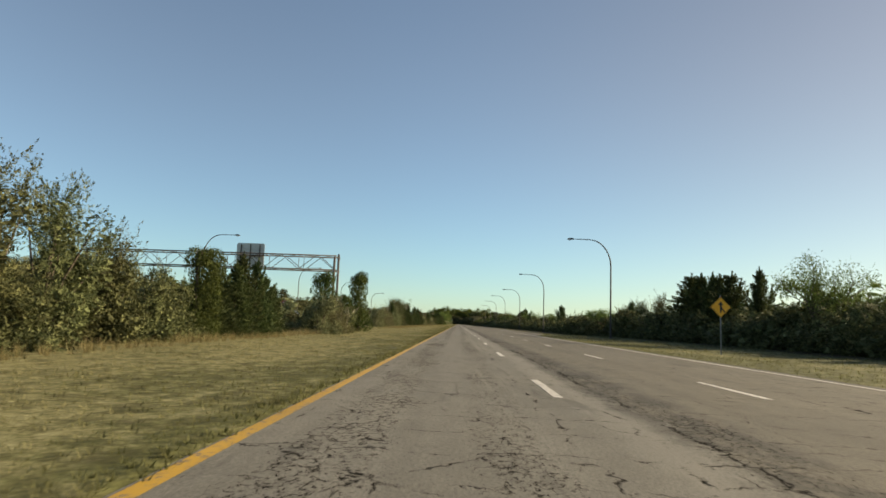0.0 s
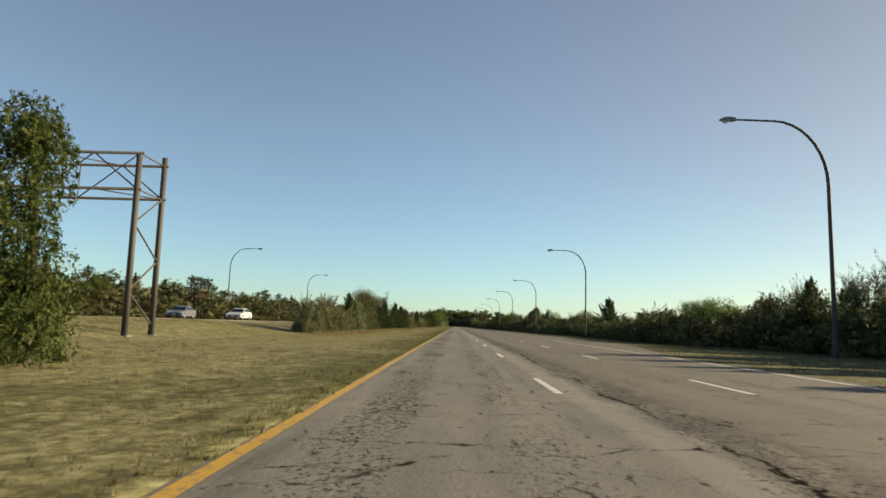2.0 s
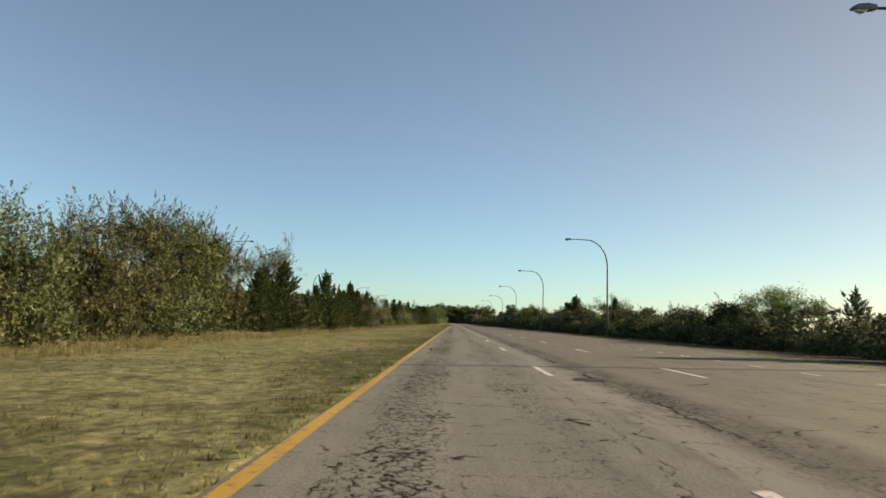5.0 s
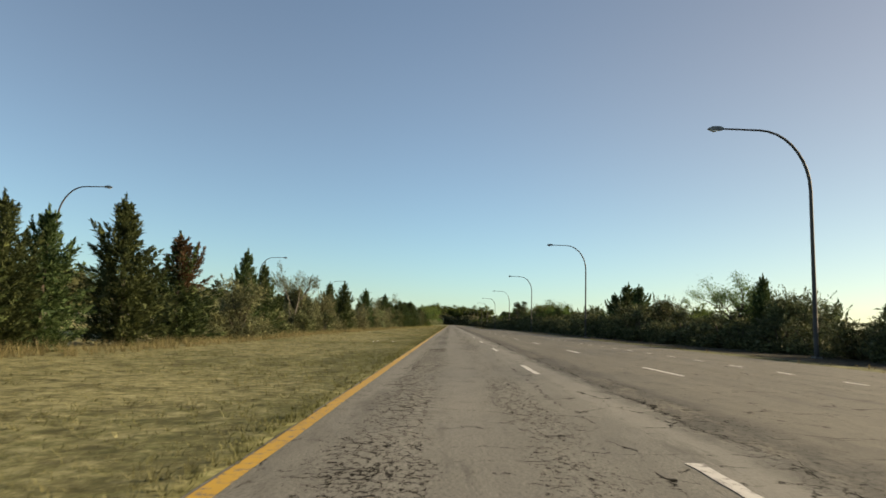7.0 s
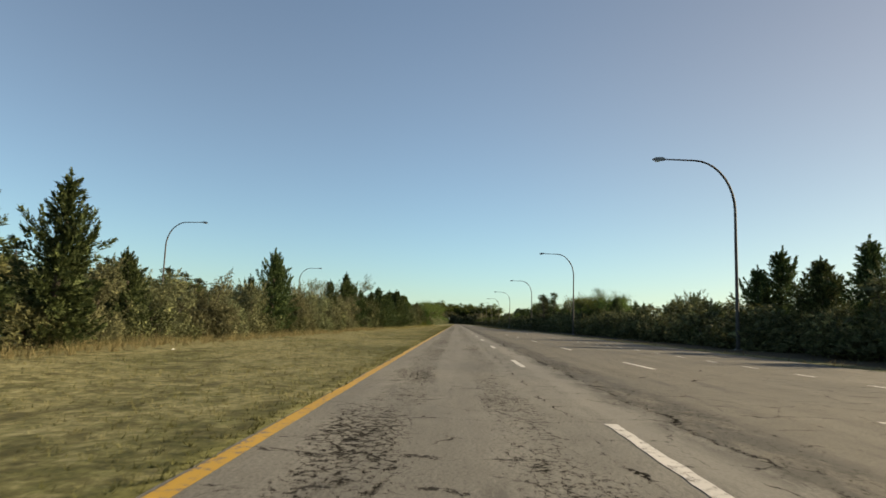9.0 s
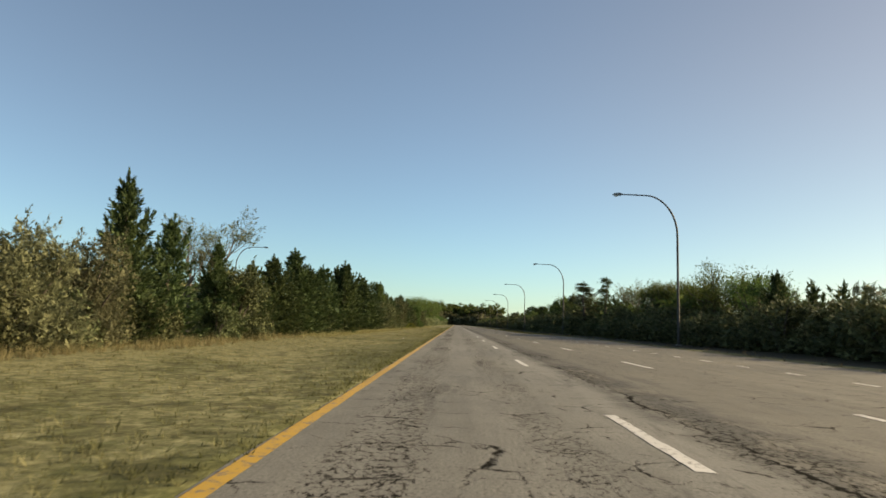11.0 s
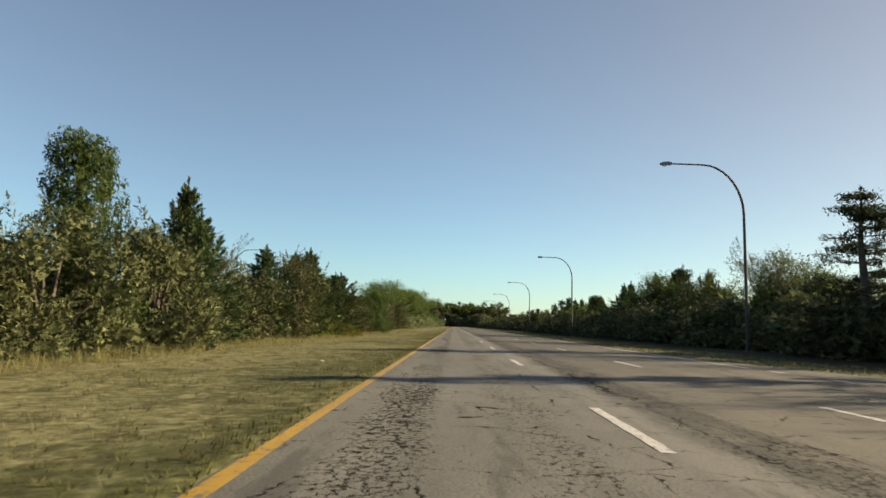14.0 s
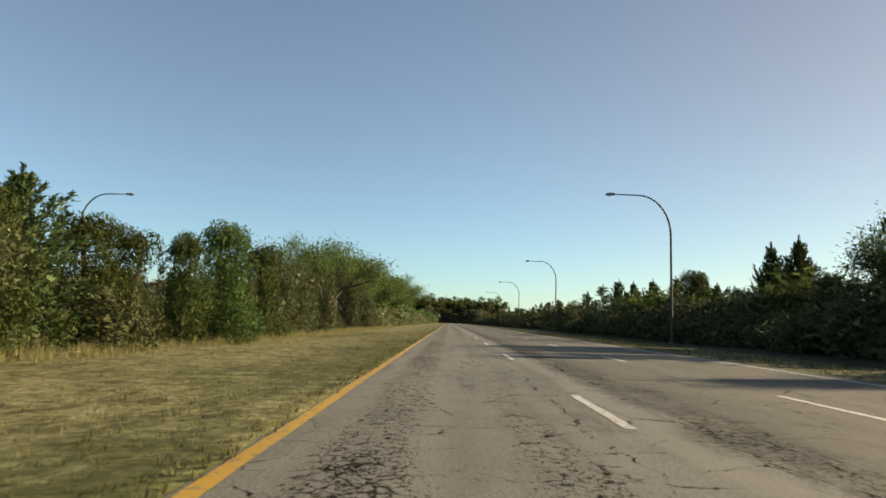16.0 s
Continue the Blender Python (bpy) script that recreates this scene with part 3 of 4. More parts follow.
def shrub(seed, fine=2, leaf=None, name="shrub", label="rounded olive-green shrub with wispy pale shoots", tall=1.0):
    rng = np.random.default_rng(seed)
    root = thing(name, label, "shrub", "shrubs along the highway")
    m = Mesh()
    lobes = []
    for k in range(round(13 * tall ** 1.3)):
        w, q = rng.uniform(0, 6.28), rng.uniform(.2, 1.35)
        z = rng.uniform(.35 if tall < 1.2 else .15, 2.6) * (1.1 - .2 * q) * tall
        lobes.append((q * math.cos(w), q * math.sin(w), z, rng.uniform(.42, .85) * (1.12 - .12 * z / tall), 1.0))
        if fine < 2 and k % 3:
            continue
        m.tube([(.1 * math.cos(w), .1 * math.sin(w), -.1), (.45 * q * math.cos(w), .45 * q * math.sin(w), z * .55), lobes[-1][:3]], [.05, .035, .012], 4, False)
    for k in range(5):
        w, q = 1.26 * k + rng.uniform(-.4, .4), rng.uniform(.75, 1.15)
        lobes.append((q * math.cos(w), q * math.sin(w), rng.uniform(.35, .6) * tall, rng.uniform(.5, .68), 1.0))
    part("stem", m, BARK, root)
    n, shoots, q, size = ((600, 6, 5, .42), (1700, 14, 12, .21), (6000, 46, 40, .118) if tall < 1.2 else (6500, 210, 52, .096))[int(fine)]
    P, d = lobed(rng, lobes, n, .3)
    clouds = [leaf_cloud(P, d * .5 + rng.normal(size=P.shape) * .6 + np.array([0, 0, .55]), size, size * .62, rng)]
    for k in range(shoots):
        l = lobes[rng.integers(len(lobes))]
        w = rng.uniform(0, 6.28)
        way = np.array([math.cos(w) * .55, math.sin(w) * .55, rng.uniform(.6, 1.3)])
        b = np.array(l[:3]) + way * l[3] * .45
        S, D = plume(rng, b, way, rng.uniform(.5, .95 + .5 * (tall > 1.2)), .17 if fine == 2 else .22, q)
        clouds.append(leaf_cloud(S, D, size * .9, size * .42, rng))
    crown(root, clouds + [heart(rng, lobes, .8, 42 if fine == 2 else 7, .42 if fine == 2 else .62)], leaf or L_SHRUB)
    return root


def vine_tree(seed, fine=True, name="vine_covered_tree", label="bright green vine-covered tree with hanging strands"):
    rng = np.random.default_rng(seed)
    root = thing(name, label, "tree", "trees along the highway")
    part("trunk", Mesh().tube([(0, 0, -.15), (.1, 0, 1.6), (-.05, .1, 3.4), (.05, 0, 4.6)], [.15, .12, .09, .04], 6), BARK, root)
    lobes = [(rng.normal() * .35, rng.normal() * .35, z, rng.uniform(.8, 1.05) * (1.15 - .05 * z), 1.05) for z in np.linspace(.6, 3.8, 8)]
    lobes += [(rng.normal() * .35, rng.normal() * .35, rng.uniform(4.0, 4.4), rng.uniform(.5, .72), .85) for _ in range(4)]
    lobes += [(rng.normal() * 1.0, rng.normal() * 1.0, rng.uniform(.5, 1.3), rng.uniform(.5, .8), 1.0) for _ in range(4)]
    n, size = (10500, .108) if fine else (500, .36)
    P, d = lobed(rng, lobes, n, .15)
    D = d * .4 + np.array([0, 0, -.7]) + rng.normal(size=P.shape) * .45
    for k in range(46 if fine else 16):
        l = lobes[rng.integers(3, 11)]
        w, q = rng.uniform(0, 6.28), (40 if fine else 6)
        t = rng.random(q)[:, None]
        b = np.array([l[0] + l[3] * math.cos(w), l[1] + l[3] * math.sin(w), l[2]])
        S = b + np.array([0, 0, -1.0]) * t * rng.uniform(.3, .9) + rng.normal(size=(q, 3)) * .04
        P, D = np.concatenate([P, S]), np.concatenate([D, np.array([0, 0, -1.0]) + rng.normal(size=(q, 3)) * .4])
    ok = P[:, 2] > .04
    crown(root, [leaf_cloud(P[ok], D[ok], size, size * .62, rng), heart(rng, lobes, .82, 40 if fine else 8)], L_VINE)
    return root


def broadleaf(seed, fine=True, leaf=None, name="broadleaf_tree", label="green broadleaf tree with an uneven open crown"):
    rng = np.random.default_rng(seed)
    root = thing(name, label, "tree", "trees along the highway")
    m, tips = Mesh(), []
    top = (rng.normal() * .15, rng.normal() * .15, 2.1)
    m.tube([(0, 0, -.2), (.05, .05, 1.0), top], [.20, .16, .13], 7)
    for k in range(6):
        w = k * 1.05 + rng.uniform(-.4, .4)
        limbs(m, rng, (0.02, 0.02, rng.uniform(1.2, 2.1)), (math.cos(w) * .75, math.sin(w) * .75, .75), rng.uniform(1.7, 2.3) * (1 if fine else 1.25), .08, 2 if fine else 1, tips, sides=4 if fine else 3)
    part("trunk", m, BARK, root)
    T = np.array(tips)
    T = T[rng.permutation(len(T))[:180 if fine else 48]]
    q, size = (56, .135) if fine else (12, .55)
    d = rng.normal(size=(len(T), q, 3))
    P = (T[:, None, :] + d * np.array([.30, .30, .24])).reshape(-1, 3)
    D = d.reshape(-1, 3) + np.array([0, 0, -.3])
    clumps = [(*T[i], rng.uniform(.2, .34), .8) for i in range(0, len(T), 2)]
    crown(root, [leaf_cloud(P, D, size, size * .60, rng), heart(rng, clumps, .9, 8 if fine else 3)], leaf or L_DEC)
    return root


def thin_tree(seed, fine=True, name="thin_tree", label="thin pale tree with bare limbs and sparse wispy leaves"):
    rng = np.random.default_rng(seed)
    root = thing(name, label, "tree", "trees along the highway")
    m, clouds = Mesh(), []
    w0 = rng.uniform(0, 6.28)
    for k in range(2):
        w = w0 + k * 2.6
        b = (.15 * math.cos(w), .15 * math.sin(w), -.1)
        e = (.45 * math.cos(w) + .2, .45 * math.sin(w), 2.5 + rng.uniform(-.3, .5))
        m.tube([b, (.2 * math.cos(w), .25 * math.sin(w), 1.2), e], [.085, .065, .05], 6)
        for j in range(4):
            v, tips = w + rng.uniform(-1.3, 1.3), []
            limbs(m, rng, e, (math.cos(v) * .62, math.sin(v) * .62, .85), rng.uniform(1.0, 1.5), .036, 2, tips, .6, .3, 3)
            tips = [tips[i] for i in rng.permutation(len(tips))[:16]]
            for T in tips:
                way = np.array([math.cos(v) * .6, math.sin(v) * .6, .8]) + rng.normal(size=3) * .45
                P, D = plume(rng, T, way, rng.uniform(.4, .75), .22, 34)
                clouds.append(leaf_cloud(P, D, .070, .034, rng))
                E, G = plume(rng, T, way, .5, .16, 5)
                clouds.append(leaf_cloud(E, G, .40, .010, rng))
    part("trunk", m, BARK_PALE, root)
    crown(root, clouds, L_SPARSE)
    return root


def pine(seed, fine=True, name="pine_tree", label="dark shaggy pine with tiered gappy branches"):
    rng = np.random.default_rng(seed)
    root = thing(name, label, "tree", "trees along the highway")
    h = 8.0
    m = Mesh().tube([(0, 0, -.2), (.08, 0, 3), (-.05, .06, 5.5), (0, 0, 7.8)], [.19, .15, .09, .02], 7)
    Ps, Ds = [], []
    z = 1.0
    while z < 7.7:
        for k in range(rng.integers(4, 7)):
            w = rng.uniform(0, 6.28)
            r = 2.9 * (1 - z / 9.0) ** .75 * rng.uniform(.45, 1.15)
            tip = np.array([r * math.cos(w), r * math.sin(w), z + r * rng.uniform(-.05, .35)])
            b = np.array([0, 0, z])
            m.tube([tuple(b), tuple((b + tip) / 2 - np.array([0, 0, .06])), tuple(tip)], [.035, .022, .008], 3, False)
            q = 96 if fine else 8
            s = rng.uniform(.35, 1.05, (q, 1))
            P = b + (tip - b) * s + rng.normal(size=(q, 3)) * np.array([.16, .16, .10])
            Ps.append(P)
            Ds.append((tip - b) * .4 + np.array([0, 0, .5]) + rng.normal(size=(q, 3)) * .5)
        z += rng.uniform(.28, .5)
    q = 60 if fine else 16
    t = rng.random((q, 1))
    Ps.append(np.array([0, 0, 7.0]) + np.array([0, 0, 1.15]) * t + rng.normal(size=(q, 3)) * np.array([.2, .2, .05]) * (1.1 - t))
    Ds.append(np.array([0, 0, 1.0]) + rng.normal(size=(q, 3)) * .5)
    part("trunk", m, BARK, root)
    size = .20 if fine else .5
    crown(root, [leaf_cloud(np.concatenate(Ps), np.concatenate(Ds), size, size * .27, rng)], L_PINE)
    return root


def dead_shrub(x, y, height):
    rng = np.random.default_rng(77)
    root = thing("dead_shrub", "bare pale grey dead shrub with forked branches in the green row", "shrub", at=pose(x, y, ground_height(x, y)))
    for k in range(3):
        m, tips, w = Mesh(), [], k * 2.1 + .4
        limbs(m, rng, (.05 * math.cos(w), .05 * math.sin(w), -.08), (math.cos(w) * .32, math.sin(w) * .42, 1.0), height * .46, .030, 2, tips, .5, .35, 4)
        part("branch", m, BARK_DEAD, root)


KINDS = {
    "cedar": ([cedar(s) for s in (11, 12, 13, 14)], 5.1),
    "rusty": ([cedar(15, True, True, "rusty_cedar_tree", "cedar with rust-brown dead foliage among the green")], 5.1),
    "shrub": ([shrub(s) for s in (21, 22, 23, 24)], 3.5),
    "sage": ([shrub(s, 2, L_SAGE, "sage_shrub", "pale sage-green rounded shrub with feathery shoots") for s in (35, 36, 37)], 3.5),
    "low": ([shrub(s, 1, None, "low_shrub", "low olive-green shrub filling the foot of the row") for s in (27, 28)], 3.5),
    "leafy_low": ([shrub(s, 1, L_BRAMBLE, "leafy_shrub", "low yellow-green leafy shrub at the foot of the trees") for s in (38, 39)], 3.5),
    "vine": ([vine_tree(s) for s in (31, 32, 33)], 4.9),
    "leafy": ([broadleaf(s) for s in (41, 42, 43)], 5.5),
    "olive": ([shrub(s, 2, None, "olive_tree", "tall olive-green bushy tree with fine foliage", 1.55) for s in (47, 48, 49)], 5.0),
    "thin": ([thin_tree(s) for s in (51, 52, 53)], 5.6),
    "pine": ([pine(s) for s in (61, 62, 63)], 8.1),
}
spare = {k: list(v[0]) for k, v in KINDS.items()}
plant_rng = random.Random(5)


def stand(y, x, s, broad):
    w = s * broad * plant_rng.uniform(.9, 1.12)
    turn = (plant_rng.uniform(-3, 3), plant_rng.uniform(-3, 3), plant_rng.uniform(0, 360))
    return pose(x, y, ground_height(x, y) - .03, *turn) @ Matrix.Diagonal((w, w, s, 1))


def plant(kind, y, x, height, broad=1.0):
    """Sets a tree of that kind and height on the ground; the first of each kind are the models themselves."""
    models, own = KINDS[kind]
    if kind == "cedar":
        broad *= 1.05 + 0.36 * smoothstep(285, 300, y) * (x < 0)
    m = stand(y, x, height / own, broad)
    if spare[kind]:
        ob = spare[kind].pop()
        ob.matrix_basis = m
        return ob
    model = plant_rng.choice(models)
    return copy_thing(model, m @ Matrix.Diagonal([1 / v for v in model.scale] + [1]))


def template(root, own):
    """Takes a coarse model apart into arrays and removes it from the scene."""
    out = []
    for ob in list(root.children):
        me = ob.data
        v = np.empty(len(me.vertices) * 3)
        me.vertices.foreach_get("co", v)
        v = v.reshape(-1, 3)
        for slot, mat in enumerate(me.materials):
            faces = [tuple(p.vertices) for p in me.polygons if p.material_index == slot]
            if faces:
                used = sorted({i for p in faces for i in p})
                at = {i: k for k, i in enumerate(used)}
                out.append((v[used], [tuple(at[i] for i in p) for p in faces], mat))
        bpy.data.objects.remove(ob)
    bpy.data.objects.remove(root)
    return out, own


COARSE = {
    "cedar": [template(cedar(s, False), 5.1) for s in (16, 17)],
    "shrub": [template(shrub(s, 0), 3.5) for s in (25, 26)],
    "sage": [template(shrub(s, 0, L_SAGE), 3.5) for s in (55, 56)],
    "hedge": [template(shrub(s, 1), 3.5) for s in (29, 30)],
    "leafy": [template(broadleaf(s, False), 6.4) for s in (45, 46)],
    "pine": [template(pine(s, False), 8.1) for s in (65, 66)],
}


class Belt:
    """Growth too thick or too far off to count, joined into one mesh."""

    def __init__(self):
        self.v, self.f, self.m, self.mats, self.n = [], [], [], [], 0

    def grow(self, kind, y, x, height, broad=1.0):
        parts, own = plant_rng.choice(COARSE[kind])
        M = np.array(stand(y, x, height / own, broad))
        for v, f, mat in parts:
            if mat not in self.mats:
                self.mats.append(mat)
            self.v.append(v @ M[:3, :3].T + M[:3, 3])
            self.f += [tuple(i + self.n for i in p) for p in f]
            self.m += [self.mats.index(mat)] * len(f)
            self.n += len(v)

    def build(self, name, label, category):
        me = bpy.data.meshes.new(name)
        me.from_pydata(np.concatenate(self.v).tolist(), [], self.f)
        for mat in self.mats:
            me.materials.append(mat)
        me.polygons.foreach_set("material_index", self.m)
        return tagged(new(name, me), label, category, kind="stuff")


# the row along the median, from tall shrubs past cedars to broadleaf trees
plant("olive", 9, -12, 4.9, 1.05); plant("olive", 13, -12.5, 5.3, 1.05); plant("olive", 16.8, -12.6, 5.5, 1.05)
plant("olive", 19.6, -12.8, 5.5, 1.15); plant("olive", 22.8, -12.8, 4.7, 1.1); plant("shrub", 22.5, -12.3, 3.6); plant("shrub", 25.5, -11.8, 3.4)
plant("vine", 28.3, -11.6, 4.3); plant("cedar", 30.5, -11.6, 3.8); plant("cedar", 32.3, -11.2, 3.9)
plant("cedar", 33.8, -11.2, 4.5); plant("cedar", 34.9, -11, 4.3); plant("cedar", 36, -10.8, 3.5)
plant("cedar", 37.3, -10.6, 3.0); plant("sage", 46.8, -9.9, 3.3, 1.2); plant("sage", 48.4, -9.5, 3.2, 1.25)
plant("vine", 53.2, -10.9, 5.3, 0.95); plant("sage", 49.6, -9.4, 3.0, 1.3)
plant("shrub", 52.5, -9.6, 2.8, 1.3); plant("shrub", 55.5, -9.5, 2.6, 1.3); plant("vine", 58.6, -10.4, 3.5, 1.1)
plant("vine", 62, -9.4, 5.9, 0.85); plant("sage", 106.2, -13.4, 3.2)
plant("sage", 108, -13.4, 4.0); plant("sage", 111.2, -13, 4.3); plant("sage", 114.5, -12.8, 3.3)
plant("sage", 117.5, -12.8, 3.2); plant("sage", 120.5, -13, 3.5); plant("sage", 123.7, -13, 3.8)
plant("cedar", 126.5, -13.2, 4.9); plant("sage", 129.5, -13.2, 4.0); plant("sage", 133, -13.2, 4.4)
plant("olive", 136.5, -13.2, 5.1, 1.05); plant("olive", 140.5, -13.4, 5.5, 1.05); plant("olive", 144.5, -14, 5.9, 1.05)
plant("olive", 148, -14.2, 6.5, 1.05); plant("olive", 151, -14.4, 6.4, 1.05); plant("olive", 154, -15, 7.0)
plant("olive", 156.6, -14.8, 6.4, .95); plant("cedar", 160.9, -13.4, 4.4, 1.15)
plant("cedar", 164.4, -13, 5.3, 1.3); plant("thin", 163.6, -14.6, 6.7, 1.1); plant("thin", 166.8, -15.4, 6.6); plant("cedar", 162.6, -13.6, 4.7, 1.2)
plant("shrub", 166, -12.2, 2.9); plant("cedar", 168.3, -11.9, 3.3); plant("cedar", 171.6, -11.8, 4.0)
plant("cedar", 174.9, -11.5, 5.4); plant("cedar", 177.6, -12, 3.3); plant("cedar", 180.4, -11.7, 3.9)
plant("cedar", 182.2, -11.8, 4.2); plant("cedar", 183.8, -11.7, 4.1); plant("cedar", 188.3, -11.7, 5.3)
plant("rusty", 192.8, -11.7, 4.6, 1.35); plant("sage", 197.2, -12.2, 2.5)
plant("sage", 200.2, -11.5, 3.6, 1.3); plant("cedar", 202, -11.9, 5.0); plant("cedar", 204.3, -11.4, 4.4)
plant("sage", 207, -12, 3.0); plant("cedar", 211.4, -12.4, 2.9); plant("sage", 213.5, -11.6, 2.6)
plant("sage", 219, -12.6, 4.2); plant("thin", 215.2, -12.4, 5.7); plant("olive", 218.6, -12.8, 4.5)
plant("sage", 224.2, -11.8, 3.9); plant("cedar", 228.1, -12.2, 4.8); plant("cedar", 230.4, -11.2, 5.0)
plant("sage", 233, -11.6, 3.2); plant("cedar", 236.6, -12.2, 3.5); plant("cedar", 238, -13.2, 3.5)
plant("sage", 239.4, -12.4, 3.2); plant("sage", 242.5, -11.6, 3.9); plant("sage", 245.5, -11.8, 3.1)
plant("sage", 248.5, -11.8, 3.5); plant("cedar", 251.6, -12.4, 3.6); plant("cedar", 254.9, -12.2, 5.6)
plant("cedar", 257.6, -12.4, 4.9); plant("sage", 260.5, -12, 3.5); plant("sage", 264, -12.2, 3.8)
plant("thin", 269, -13.2, 5.4); plant("sage", 267.5, -12, 3.6); plant("sage", 271, -12.2, 4.0)
plant("cedar", 274.5, -12.2, 4.9); plant("sage", 278, -12, 4.2); plant("cedar", 283.8, -12.2, 6.3)
plant("sage", 281, -12, 4.0); plant("cedar", 287.5, -12.4, 5.4); plant("thin", 290.6, -13.2, 5.2)
plant("cedar", 291.6, -11.8, 4.8); plant("shrub", 292.8, -11.2, 4.2); plant("thin", 292.9, -13.4, 6.8)
plant("cedar", 298.5, -12.2, 4.4); plant("cedar", 300.8, -11.6, 5.1); plant("cedar", 303.8, -10.9, 5.8)
plant("cedar", 305.8, -10.4, 4.8); plant("cedar", 310.4, -10.4, 5.3); plant("cedar", 313.2, -11.4, 5.0)
plant("cedar", 313.9, -9.6, 6.0); plant("cedar", 318.7, -10.4, 6.0); plant("cedar", 321.5, -11.2, 6.2)
plant("cedar", 330.4, -11.2, 4.6); plant("cedar", 324.9, -11.6, 5.5, .8)
plant("cedar", 332.0, -10.4, 5.7, 1.1); plant("cedar", 333.6, -10.9, 6.2, 1.15); plant("cedar", 335.0, -11.3, 5.2, 1.1); plant("shrub", 345.6, -11.6, 4.8, 1.25); plant("shrub", 349.4, -10.6, 4.6, 1.35)
plant("vine", 352, -11.2, 6.9, 0.85); plant("shrub", 354.6, -10.2, 4.9, 1.35); plant("cedar", 359.8, -11.2, 5.6)
plant("cedar", 361.2, -12.2, 7.2, 0.75); plant("thin", 363.4, -12.4, 5.8); plant("shrub", 366.2, -11.6, 4.8)
plant("cedar", 370.6, -11.2, 5.5); plant("olive", 372.8, -10, 5.7, 1.1); plant("cedar", 375.5, -10.6, 5.6)
plant("cedar", 377.2, -10.4, 6.1); plant("cedar", 380, -11, 4.8); plant("cedar", 382.4, -10.9, 5.0)
plant("vine", 383.8, -10.7, 5.2); plant("cedar", 387.8, -10.4, 5.3); plant("cedar", 389.4, -10, 5.4)
plant("shrub", 391.8, -9.8, 3.8); plant("vine", 394.2, -10, 3.9); plant("cedar", 397, -11.2, 4.8)
plant("vine", 399.5, -10.8, 4.2); plant("vine", 401, -10.2, 3.9); plant("vine", 404.2, -9.9, 4.3)
plant("vine", 406.4, -9.5, 5.1); plant("shrub", 409.2, -10, 4.2); plant("vine", 412, -9.8, 4.7)
plant("olive", 416.7, -10.3, 5.1); plant("olive", 420.5, -10.4, 5.0); plant("olive", 424.5, -10.6, 5.4)
plant("leafy", 429, -11.4, 7.0); plant("olive", 433, -10.6, 5.2); plant("leafy", 436, -11.4, 7.6)
plant("leafy", 442, -11.3, 9.3); plant("olive", 447, -10.8, 5.4); plant("leafy", 451, -11.6, 7.4)
plant("leafy", 458, -11.4, 7.8); plant("olive", 463, -10.8, 5.6); plant("leafy", 469, -11.6, 8.2)
plant("leafy", 478, -11.4, 8.4); plant("leafy", 488, -11.6, 8.8); plant("leafy", 498, -11.4, 9.6)
plant("leafy", 510, -11.4, 11.0)
dead_shrub(-8.6, 50.3, 2.8)
# the taller trees behind the right-hand hedge
plant("shrub", 40.8, 26, 3.7, 1.35); plant("leafy", 49.5, 28, 6.9); plant("cedar", 62.8, 30, 7.6)
plant("cedar", 66.8, 28.4, 7.5, 1.45); plant("cedar", 72.2, 30, 7.7, 1.45); plant("cedar", 74.2, 29.6, 8.0)
plant("cedar", 77.4, 30, 8.2, 1.45); plant("cedar", 82.3, 30, 8.5, 1.45); plant("olive", 88.6, 25.4, 5.6)
plant("olive", 90, 28, 6.6); plant("cedar", 93.9, 25.4, 5.4); plant("olive", 96, 26.4, 5.8)
plant("shrub", 99.6, 25.2, 4.8, 1.35); plant("leafy", 108.6, 24.6, 5.0); plant("leafy", 111.2, 24.6, 4.8)
plant("shrub", 116.1, 24.2, 4.1, 1.35); plant("shrub", 121, 24, 3.8, 1.35); plant("shrub", 127.1, 24, 3.9, 1.35)
plant("cedar", 146.2, 24, 6.2, 1.55); plant("leafy", 167.5, 24.6, 5.2); plant("shrub", 174.1, 24, 4.4, 1.35)
plant("shrub", 178.8, 24, 4.4, 1.35); plant("shrub", 186.8, 24, 4.2, 1.35); plant("shrub", 197.9, 24, 4.3, 1.35)
plant("shrub", 209, 22.6, 4.4, 1.35); plant("shrub", 212.2, 25.6, 4.8, 1.35); plant("cedar", 216.3, 24.2, 5.8)
plant("leafy", 224.8, 26, 6.2); plant("shrub", 238.4, 24.4, 5.5, 1.35); plant("cedar", 251.6, 25, 7.1, 1.45)
plant("cedar", 255.4, 24.4, 6.3, 1.5); plant("cedar", 258.7, 26, 6.6, 1.45); plant("cedar", 268, 26.2, 6.9, 1.45)
plant("cedar", 268.8, 28, 8.6, 1.45); plant("shrub", 285.1, 26, 5.8, 1.35); plant("cedar", 309.2, 24.2, 5.9)
plant("leafy", 313.5, 25, 6.4); plant("leafy", 322.8, 26, 7.5); plant("olive", 327.4, 26, 7.2)
plant("leafy", 337, 26.2, 7.6); plant("thin", 338.4, 25.6, 8.0); plant("thin", 340.4, 27, 8.1)
plant("leafy", 343.6, 26.4, 8.1); plant("thin", 345.6, 25.6, 8.2); plant("thin", 348.5, 26.4, 8.1)
plant("thin", 360.4, 28, 9.1); plant("thin", 363.2, 27.6, 8.9); plant("pine", 351.4, 21, 8.6)
plant("pine", 366.2, 21, 8.9, 1.25); plant("leafy", 383.5, 26.8, 7.4)
plant("thin", 381.2, 25.4, 7.3); plant("thin", 385.4, 25.6, 8.5); plant("leafy", 398.3, 26, 7.0)
